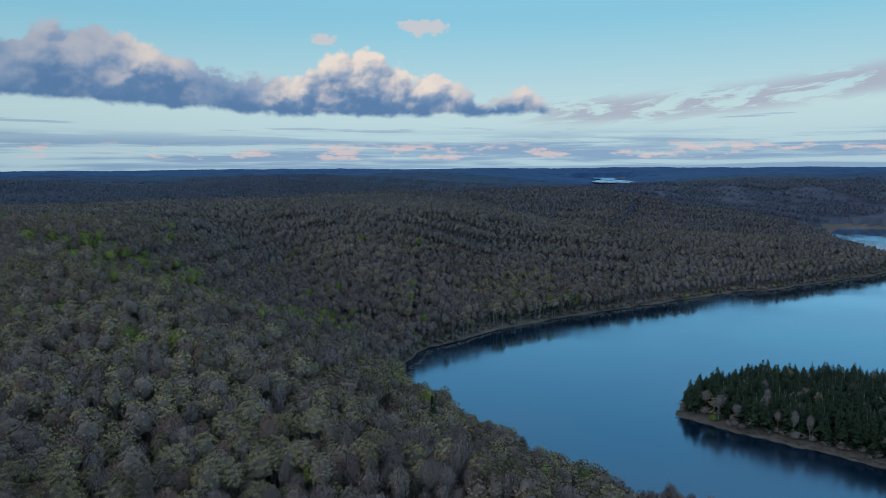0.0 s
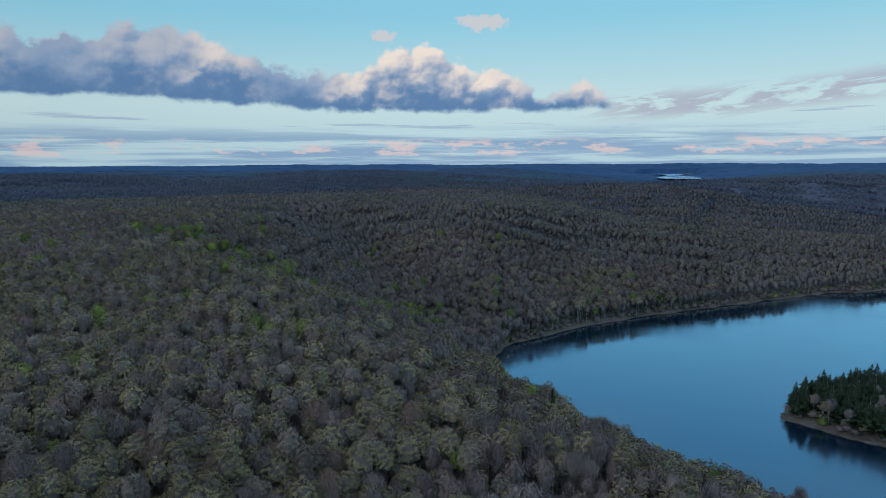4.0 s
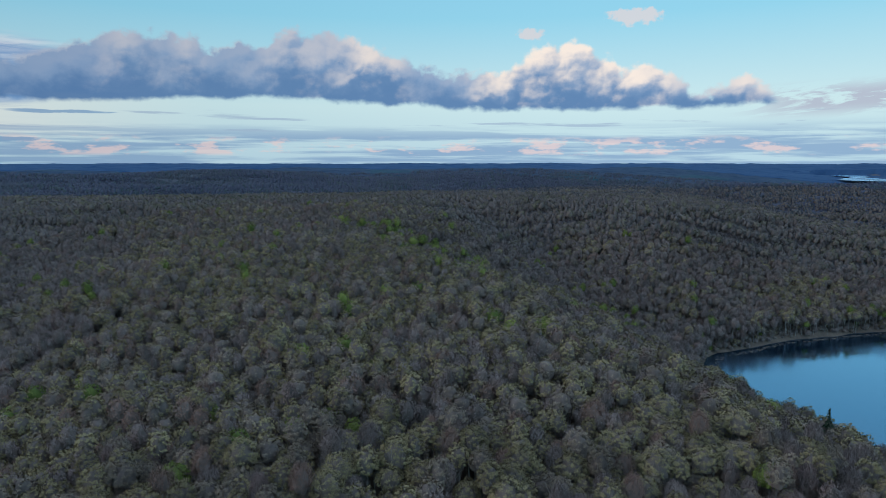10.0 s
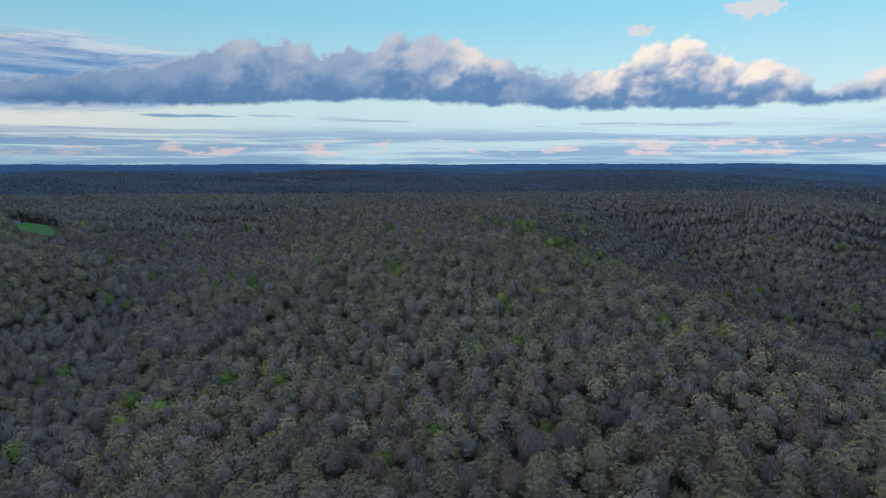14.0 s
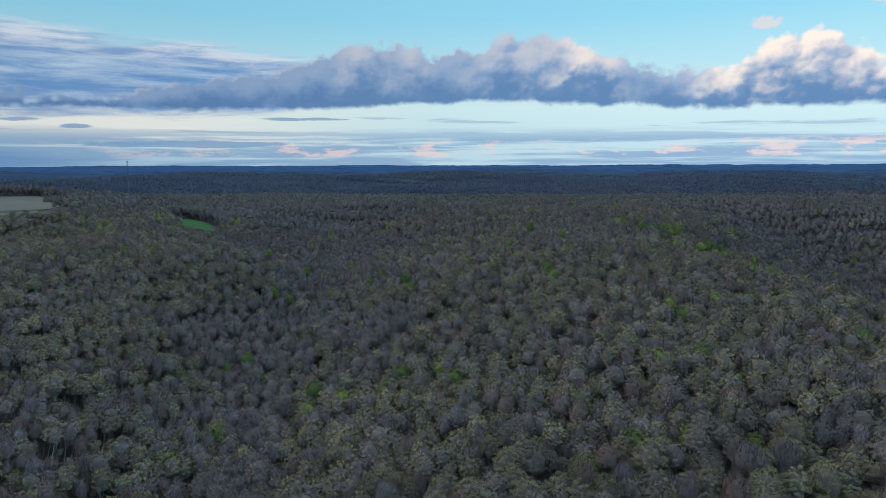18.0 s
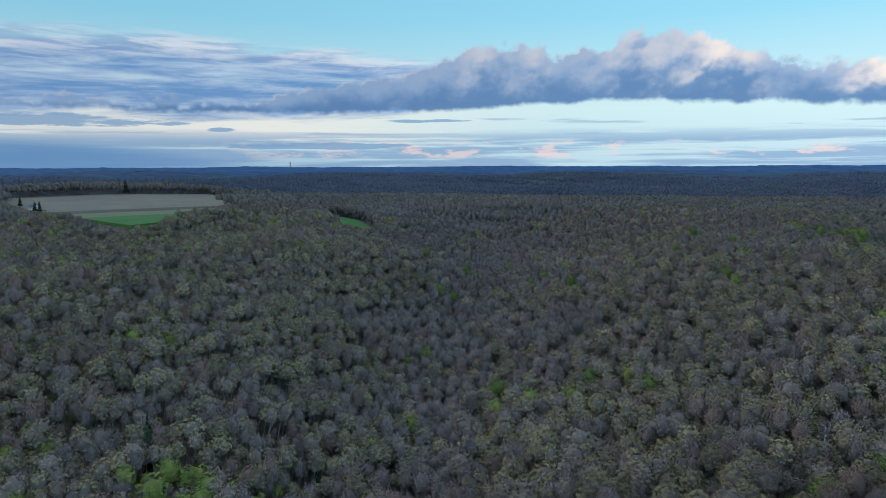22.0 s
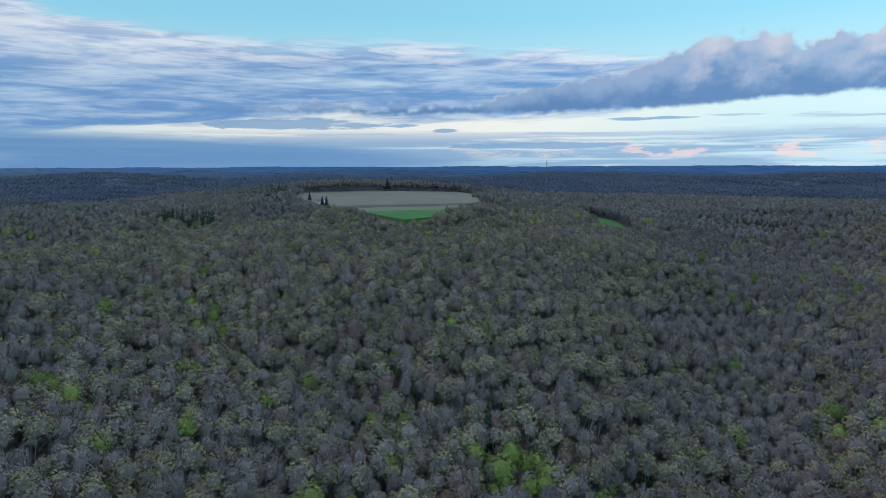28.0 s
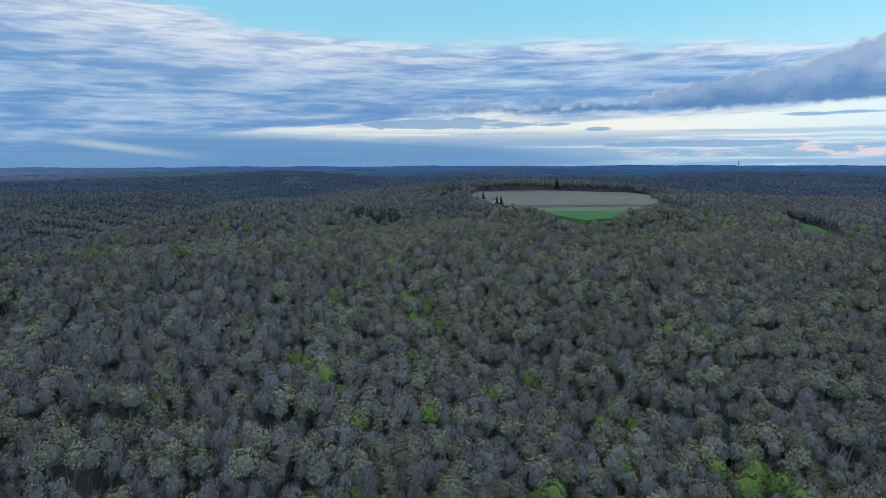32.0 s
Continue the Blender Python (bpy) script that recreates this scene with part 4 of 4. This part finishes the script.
MIXES = {"bare": (0.74, 0.10, 0.09, 0.01, 0.06, 0.0), "mixed": (0.52, 0.20, 0.21, 0.01, 0.06, 0.0), "oak": (0.26, 0.25, 0.44, 0.01, 0.04, 0.0),
         "fresh": (0.36, 0.16, 0.16, 0.28, 0.04, 0.0), "pine": (0.18, 0.06, 0.06, 0.0, 0.0, 0.70), "twigs": (1.0, 0.0, 0.0, 0.0, 0.0, 0.0)}


def size_of(n):
    return rng.uniform(0.64, 1.14, n)


def grove_meshes(size, step, shapes, tones, count, share=1.0, mixes=("bare", "mixed", "oak", "fresh", "pine"), low=False):
    out = {}
    for mix in mixes:
        out[mix] = []
        for _ in range(count if mix in ("bare", "mixed", "oak", "twigs") else 3):
            x, y = square_points(0, 0, size, step)
            on = rng.uniform(0, 1, len(x)) < share
            x, y = x[on], y[on]
            kinds = rng.choice(NAMES, len(x), p=MIXES[mix])
            rows = [(k, a, b, 0, s) for k, a, b, s in zip(kinds, x, y, size_of(len(x)))]
            if low:
                x, y = square_points(step / 2, step / 2, size, step * 1.35)
                rows += [(k, a, b, 0, s) for k, a, b, s in zip(rng.choice(["low bare", "low bud", "low red"], len(x), p=[0.7, 0.2, 0.1]), x, y, rng.uniform(0.45, 0.62, len(x)))]
            out[mix].append(wood_mesh("grove", rows, shapes, tones))
    return out


def slope_of(cx, cy, size):
    """The tilt of one square, and how far the ground leaves it."""
    h = size / 2
    qx, qy = np.array([cx, cx - h, cx + h, cx, cx, cx - h, cx + h, cx - h, cx + h]), np.array([cy, cy, cy, cy - h, cy + h, cy - h, cy - h, cy + h, cy + h])
    z = land(qx, qy)
    ax, ay = (z[2] - z[1] + z[6] - z[5] + z[8] - z[7]) / (3 * size), (z[4] - z[3] + z[7] - z[5] + z[8] - z[6]) / (3 * size)
    off = z - z.mean() - ax * (qx - cx) - ay * (qy - cy)
    m = Matrix(((1, 0, 0, cx), (0, 1, 0, cy), (ax, ay, 1, float(z.mean()) - 0.2), (0, 0, 0, 1)))
    return m, float(np.abs(off).max()), bool(allowed(qx, qy).all())


def set_grove(me, m, wood):
    ob = tagged(part("grove", me, wood), kind="stuff")
    ob.matrix_basis = m @ pose(0, 0, 0, 0, 0, 90 * int(rng.integers(4)))


def trees_on(cx, cy, size, step):
    x, y = square_points(cx, cy, size, step)
    ok = allowed(x, y) & (isle_depth(x, y) <= 0)
    x, y = x[ok], y[ok]
    return x, y, choose(x, y), size_of(len(x)) * (1 - 0.22 * np.exp(-(line_distance(x, y, GULLY)[0] / 12) ** 2))


def woods(name, label):
    return thing(name, label, "woods", kind="stuff")


# ---- the near hillside: trees one by one, then groves ----
near_shapes = {k: [make(k, 0) for _ in range(6)] for k in NAMES}
hill_shapes = {k: [make(k, 1) for _ in range(9)] for k in NAMES}
near_meshes = {k: [(mesh_of("trunk", t[0], t[1], BARK, True, t[2], None, np.zeros(len(t[0]))), crown_mesh("crown", c, mats_of(k, None))) for t, c in near_shapes[k]] for k in NAMES}
mid_shapes = {k: [make(k, 2) for _ in range(8)] for k in NAMES}
grove_shapes = hill_shapes | {"low " + k: v for k, v in mid_shapes.items()}
hill_groves = grove_meshes(24, 4.1, grove_shapes, None, 6, low=True)
hill_groves.update(grove_meshes(24, 4.1, grove_shapes, None, 5, 0.5, ("twigs",), True))
hill_woods = woods("hillside_woods", "wide hillside woods of leafless and budding hardwoods in spring")
edge_woods = woods("edge_woods", "hardwoods along the shores, gullies and fields in spring")
firsts = {k: [] for k in NAMES}
count = {k: 0 for k in NAMES}


def single_tree(kind, x, y, s):
    m = pose(x, y, float(land(np.array([x]), np.array([y]))[0]), 0, 0, rng.uniform(0, 360)) @ Matrix.Diagonal((s, s, s * rng.uniform(0.92, 1.08), 1))
    count[kind] += 1
    if len(firsts[kind]) < len(near_meshes[kind]):
        name, mat, label, group, _ = KINDS[kind]
        t = thing(name, label, "tree", group)
        t.matrix_world = m
        trunk, crown = near_meshes[kind][len(firsts[kind])]
        part("trunk", trunk, t)
        part("crown", crown, t)
        firsts[kind].append(t)
    else:
        c = copy_thing(firsts[kind][count[kind] % len(firsts[kind])], Matrix())
        c.matrix_basis = m


# single trees that stand out
MARKED = [("pine", -4, 202, 1.15), ("pine", -318, 15, 1.0), ("pine", -289, 92, 0.95), ("pine", -289, 55, 0.85), ("oak", -179, 178, 1.15), ("fresh", -163, 108, 1.15)]
# clumps in fresh leaf: place and number
for cx, cy, n in ((-142, 146, 3), (-130, 143, 2), (-364, 1, 3), (-343, -7, 4), (-332, -8, 3), (-320, -16, 3), (-336, -18, 3), (-294, 36, 3), (-289, 41, 2), (-291, 28, 3), (-319, 103, 1),
                  (-313, -19, 2), (-363, -29, 2), (-379, -45, 2), (-392, -59, 2), (-433, -57, 2), (-384, -96, 3), (-391, -107, 2), (-355, -102, 4), (-373, -110, 2), (-414, -162, 3),
                  (-457, -200, 5), (-340, -154, 2), (-320, -125, 3), (-343, -42, 2), (-297, 22, 2), (-171, 178, 1), (-177, 141, 1), (-350, 3, 2)):
    MARKED += [("fresh", cx + 3.4 * math.cos(2.4 * i + cx) * (i > 0), cy + 3.4 * math.sin(2.4 * i + cx) * (i > 0), 0.62 + 0.07 * ((i * 7 + cx) % 5)) for i in range(n)]
for row in MARKED:
    single_tree(*row)
edge_rows = []
hill.sort(key=lambda q: float(line_distance(np.array([q[0]]), np.array([q[1]]), FOREGROUND)[0][0]))
for cx, cy, d in hill:
    x, y, k, s = trees_on(cx, cy, 24, 4.1)
    free = np.ones(len(x), bool)
    for _, mx, my, _ in MARKED:
        free &= np.hypot(x - mx, y - my) > 3.6
    x, y, k, s = x[free], y[free], k[free], s[free]
    if not len(x):
        continue
    own = np.bincount(k, minlength=6)
    fits = [count[n] + own[i] <= 290 for i, n in enumerate(NAMES)]
    m, off, whole = slope_of(cx, cy, 24)
    if all(fits) or (all(fits[1:]) and whole and off < 2.5 and d < 330):
        if not fits[0]:
            set_grove(hill_groves["twigs"][int(rng.integers(5))], m, hill_woods)
        for a, b, i, e in zip(x, y, k, s):
            if fits[0] or i:
                single_tree(NAMES[i], a, b, e)
    elif whole and off < 2.5:
        mix = hill_groves[mix_of(k)]
        set_grove(mix[int(rng.integers(len(mix)))], m, hill_woods)
    else:
        edge_rows += list(zip([NAMES[i] for i in k], x, y, land(x, y), s))
edge_shapes = {k: v[:4] for k, v in hill_shapes.items()}
for i in range(0, len(edge_rows), 800):
    tagged(part("edge_trees", wood_mesh("edge_trees", edge_rows[i:i + 800], edge_shapes, None), edge_woods), kind="stuff")

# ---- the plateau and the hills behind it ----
# grove colours carry painted haze, stronger beyond about a kilometre
plateau_groves = {0: grove_meshes(48, 4.4, mid_shapes, PLATEAU_HAZE_TONES, 5), 1: grove_meshes(48, 4.8, mid_shapes, HAZE_TONES, 5)}
quarter_groves = {0: grove_meshes(24, 4.4, mid_shapes, PLATEAU_HAZE_TONES, 4), 1: grove_meshes(24, 4.8, mid_shapes, HAZE_TONES, 4)}
plateau_woods = woods("plateau_woods", "spring woods with oaks on the plateau, colours greyed for haze")
rim_rows = {0: [], 1: []}
for cx, cy, d in plateau:
    far = int(d + 70 * rng.normal() > 1060)
    x, y, k, s = trees_on(cx, cy, 48, 5.0)
    if not len(x):
        continue
    m, off, whole = slope_of(cx, cy, 48)
    if whole and off < 1.8:
        mix = plateau_groves[far][mix_of(k)]
        set_grove(mix[int(rng.integers(len(mix)))], m, plateau_woods)
        continue
    for qx, qy in ((cx - 12, cy - 12), (cx + 12, cy - 12), (cx - 12, cy + 12), (cx + 12, cy + 12)):
        m, off, whole = slope_of(qx, qy, 24)
        here = (np.abs(x - qx) <= 12) & (np.abs(y - qy) <= 12)
        if not here.any():
            continue
        if whole and off < 2.5:
            mix = quarter_groves[far][mix_of(k[here])]
            set_grove(mix[int(rng.integers(len(mix)))], m, plateau_woods)
        else:
            rim_rows[far] += list(zip([NAMES[i] for i in k[here]], x[here], y[here], land(x[here], y[here]), s[here]))
for far, rows in rim_rows.items():
    for i in range(0, len(rows), 2500):
        tagged(part("rim_trees", wood_mesh("rim_trees", rows[i:i + 2500], mid_shapes, (PLATEAU_HAZE_TONES, HAZE_TONES)[far], False), plateau_woods), kind="stuff")
far_shapes = {k: [make(k, 3) for _ in range(8)] for k in NAMES}
far_groves = grove_meshes(96, 8.0, far_shapes, HAZE_TONES, 4)
far_woods = woods("distant_hill_woods", "distant spring woods over rolling hills, grey-blue haze in their colour")
for cx, cy, d in distant:
    m, off, whole = slope_of(cx, cy, 96)
    x, y = square_points(cx, cy, 96, 24)
    if whole and off < 9:
        mix = far_groves[mix_of(choose(x, y))]
        set_grove(mix[int(rng.integers(len(mix)))], m @ Matrix.Diagonal((1.0, 1.0, 1.1, 1)), far_woods)

# ---- undergrowth along the open edges ----
x, y = scatter(-500, 620, -460, 820, 3.9)
edge = np.minimum(np.abs(lake_distance(x, y) - 4), np.abs(isle_depth(x, y) - 4))
ok = in_view(x, y) & ((lake_distance(x, y) > 0.6) | (isle_depth(x, y) > 1.5)) & (land(x, y) > 0.4) & (edge < 7) & (outline_distance(x, y, FARM) > 3)
x, y = x[ok], y[ok]
shrubs = np.stack([x, y, rng.uniform(0.38, 0.78, x.shape)], 1)
x, y = scatter(-900, -660, 40, 250, 4.2)
d = outline_distance(x, y, FARM)
ok = (d > 2) & (d < 42)
shrubs = np.concatenate([shrubs, np.stack([x[ok], y[ok], np.clip(0.22 + d[ok] / 70, 0.2, 0.6) * rng.uniform(0.8, 1.2, ok.sum())], 1)])
pick = rng.choice(["bare", "bud", "oak", "fresh"], len(shrubs), p=[0.62, 0.24, 0.09, 0.05])
bush_shapes = {k: [(None, [((q[0] - (0, 0, 7.5)) * (1.5, 1.5, 0.75), *q[1:]) for q in c]) for _, c in mid_shapes[k]] for k in NAMES}
tagged(new("undergrowth", wood_mesh("undergrowth", list(zip(pick, shrubs[:, 0], shrubs[:, 1], land(shrubs[:, 0], shrubs[:, 1]), shrubs[:, 2])), bush_shapes, None)), "low budding bushes along the shore and the field edges", "bushes", kind="stuff")

# ---- the wooded point in the lake ----
x, y = scatter(100, 345, 210, 370, 3.8)
ok = isle_depth(x, y) > 2.6
x, y = x[ok], y[ok]
deep = isle_depth(x, y)
k = np.where(rng.uniform(0, 1, x.shape) < np.clip(0.66 + deep / 30, 0.7, 0.95), 5, np.where(rng.uniform(0, 1, x.shape) < 0.7, 0, np.where(rng.uniform(0, 1, x.shape) < 0.6, 1, 2)))
isle_shapes = dict(hill_shapes)
isle_shapes["pine"] = [(tr, [(q[0] * (1.6, 1.6, 0.88), *q[1:]) for q in c]) for tr, c in [conifer(1) for _ in range(6)]]
tagged(new("isle_woods", wood_mesh("isle_woods", list(zip([NAMES[i] for i in k], x, y, land(x, y), rng.uniform(0.58, 0.86, len(x)))), isle_shapes, None)), "dark pines and bare hardwoods on the wooded point", "woods", kind="stuff")


def reach_distance(x, y):
    """Distance from the far reach of water, negative on it."""
    k = (y - 3080) / 1250
    return np.where((k > -0.03) & (k < 1.03), np.abs(x - 815 - 235 * k) - 70 - 35 * np.sin(k * 9.0), 99.0)


def canopy(name, near, far, step, mat, label, lift, rough):
    """The closed top of far woods: a lumpy skin over the land."""
    xs, ys = np.arange(-170 - far, 20 + far, step), np.arange(-130 - 0.56 * far, 20 + far, step)
    v, f = sheet(xs, ys, lambda x, y: land(x, y) * 0)
    v[:, :2] += rng.uniform(-.35, .35, (len(v), 2)) * step
    x, y = v[:, 0], v[:, 1]
    d = from_stretch(x, y)
    ok = (d > near) & (d < far) & in_view(x, y, 6)
    ok[ok] &= ((lake_distance(x[ok], y[ok]) > min(14, 0.9 * step)) | (isle_depth(x[ok], y[ok]) > 4)) & (outline_distance(x[ok], y[ok], FARM) > 12) & (outline_distance(x[ok], y[ok], FAR_FIELD) > 8) & (outline_distance(x[ok], y[ok], CLEARING) > 30)
    v[ok, 2] = land(x[ok], y[ok]) + lift + rough * rng.normal(size=ok.sum())
    f = f[ok[f].all(1)]
    rim = (np.bincount(f.ravel(), minlength=len(v)) < 4) & ok
    v[rim, 2] = land(x[rim], y[rim]) - 0.5
    v[:, 2] = np.where(reach_distance(x, y) < 90, np.minimum(v[:, 2], 36.0), v[:, 2])
    used = np.unique(f)
    place = np.zeros(len(v), int)
    place[used] = np.arange(len(used))
    f = place[f]
    f = np.concatenate([f[:, (0, 1, 2)], f[:, (0, 2, 3)]])
    return tagged(new(name, mesh_of(name, v[used], f, mat)), label, "woods", kind="stuff")


# each skin's colour has the haze of its distance mixed in
canopy("plateau_canopy", 610, 1020, 9.5, PLATEAU_WOOD, "closed canopy of leafless woods on the plateau, greyed for haze", 5.0, 1.0)
canopy("distant_woods", 1000, 2150, 14.0, FAR_WOOD, "distant spring woods on rolling hills, blue-grey haze in their colour", 9.0, 1.3)
canopy("hazy_woods", 2140, 3100, 20.0, MID_WOOD, "woods on far hills, coloured bluish for haze", 13.0, 1.5)
canopy("blue_hills", 3080, 5500, 34.0, BLUE_WOOD, "wooded hills along the skyline, coloured blue for haze", 13.0, 1.5)

# ---- masts, farm and shore ----
def strut(a, b, r, sides=4):
    return tube([a, b], [r, r], sides)


def lattice_mast(x, y, top, half, lit):
    z = float(land(np.array([x]), np.array([y]))[0])
    h = top - z
    m = thing("radio_mast", "slender grey steel lattice mast" + (" with a white lamp on top" if lit else " above the woods"), "mast", at=pose(x, y, z))
    corners = [(half * math.cos(a), half * math.sin(a)) for a in (0.5, 0.5 + 2 * math.pi / 3, 0.5 + 4 * math.pi / 3)]
    for cx, cy in corners:
        part("leg", mesh_of("leg", *strut((cx, cy, -0.5), (cx * 0.55, cy * 0.55, h), 0.09), STEEL), m)
    n = int(h / 2.2)
    for i in range(n):
        k0, k1 = 1 - 0.45 * i / n, 1 - 0.45 * (i + 1) / n
        braces = []
        for (ax, ay), (bx, by) in zip(corners, corners[1:] + corners[:1]):
            braces.append(strut((ax * k0, ay * k0, h * i / n), (bx * k1, by * k1, h * (i + 1) / n), 0.04, 3))
            braces.append(strut((ax * k0, ay * k0, h * i / n), (bx * k0, by * k0, h * i / n), 0.04, 3))
        part("brace", mesh_of("brace", *join(braces), STEEL), m)
    part("platform", mesh_of("platform", *box(0, 0, h, 1.3, 1.3, 0.15), STEEL), m)
    part("aerial", mesh_of("aerial", *strut((0.4, 0, h), (0.4, 0, h + 2.2), 0.04), STEEL), m)
    if lit:
        v, f = hull((0, 0, h + 0.5), 0.3, 8, 2.6, 0.0)
        part("beacon", mesh_of("beacon", v, f, WHITE, True), m, "white lamp housing")


lattice_mast(-690, 286, 127.0, 1.0, True)
lattice_mast(-833, -8, 122.0, 0.8, False)


def farmhouse(x, y, turn, w, d, h):
    z = float(land(np.array([x]), np.array([y]))[0])
    o = thing("farmhouse", "small white farmhouse with a grey roof beside the field", "house", at=pose(x, y, z, 0, 0, turn))
    part("wall", mesh_of("wall", *box(0, 0, h / 2, w, d, h), WHITE), o)
    gable = np.array([(-w / 2, -d / 2, h), (-w / 2, d / 2, h), (-w / 2, 0, h + d * 0.4), (w / 2, -d / 2, h), (w / 2, d / 2, h), (w / 2, 0, h + d * 0.4)])
    part("gable", mesh_of("gable", gable, np.array([(0, 2, 1), (3, 4, 5)]), WHITE), o)
    for s in (-1, 1):
        e = d / 2 + 0.4
        a = np.array([(-w / 2 - 0.4, s * e, h - 0.3), (w / 2 + 0.4, s * e, h - 0.3), (w / 2 + 0.4, 0, h + d * 0.4 + 0.05), (-w / 2 - 0.4, 0, h + d * 0.4 + 0.05)])
        b = a + (0, 0, 0.2)
        part("roof", mesh_of("roof", np.concatenate([a, b]), np.array([(0, 1, 2, 3), (4, 5, 6, 7), (0, 1, 5, 4), (1, 2, 6, 5), (2, 3, 7, 6), (3, 0, 4, 7)]), ROOF), o)
    part("chimney", mesh_of("chimney", *box(w * 0.25, 0.6, h + d * 0.4 + 0.3, 0.7, 0.7, 1.8), ROCK), o)
    for i in range(3):
        for s in (-1, 1):
            win = part("window", mesh_of("window", *box(w * (i - 1) * 0.3, s * (d / 2 + 0.02), h * 0.55, 1.0, 0.08, 1.4), WHITE), o)
            part("pane", mesh_of("pane", *box(w * (i - 1) * 0.3, s * (d / 2 + 0.07), h * 0.55, 0.8, 0.04, 1.2), GLASS), win)
    part("door", mesh_of("door", *box(w / 2 + 0.03, 0, 1.05, 0.08, 1.0, 2.1), GLASS), o)


farmhouse(-852, 99, 20, 9, 6, 3.6)
farmhouse(-672, 322, 60, 8, 6, 3.5)

# evergreens along the field's edge
pine_first = next(o for o in scene.objects if o.name == "pine_tree")
for x, y, s in ((-884, 94, 0.52), (-838, 97, 0.50), (-829, 99, 0.55), (-1010, 235, 0.9)):
    c = copy_thing(pine_first, Matrix())
    c.matrix_basis = pose(x, y, float(land(np.array([x]), np.array([y]))[0]), 0, 0, x * 7) @ Matrix.Diagonal((s * 1.5, s * 1.5, s, 1))

# rocks and drift along the shores
def stones(line, count, reach, size):
    pieces = []
    pts = np.array(line, float)
    seg = np.hypot(*np.diff(pts, axis=0).T)
    for _ in range(count):
        i = int(rng.choice(len(seg), p=seg / seg.sum()))
        k = rng.uniform()
        x, y = pts[i] * (1 - k) + pts[i + 1] * k + rng.normal(size=2) * reach
        z = max(float(land(np.array([x]), np.array([y]))[0]), -0.1)
        s = size * rng.uniform(0.5, 1.6)
        v, f = hull((0, 0, 0), s, 5, 2.2, 0.25)
        pieces.append((v * (rng.uniform(0.8, 1.9), rng.uniform(0.8, 1.6), 0.45) + (x, y, z), f))
    return join(pieces)


tagged(new("isle_stones", mesh_of("isle_stones", *stones(ISLE + ISLE[:1], 700, 0.7, 0.42), ROCK)), "pale flat stones along the wooded point's waterline", "stones", kind="stuff")
tagged(new("shore_stones", mesh_of("shore_stones", *stones(LAKE[:14], 1300, 1.2, 0.55), ROCK)), "brown stones and drift along the lake shore", "stones", kind="stuff")

# a far reach of water among the hills
fv, ff = sheet(np.linspace(-1, 1, 24), np.linspace(0, 1, 24), lambda x, y: x * 0)
reach = fv.copy()
reach[:, 0] = 815 + 235 * fv[:, 1] + fv[:, 0] * (70 + 35 * np.sin(fv[:, 1] * 9.0))
reach[:, 1] = 3080 + 1250 * fv[:, 1]
reach[:, 2] = 38
tagged(new("far_water", mesh_of("far_water", reach, ff, WATER, True)), "pale reach of water between far hills", "lake", kind="structure")
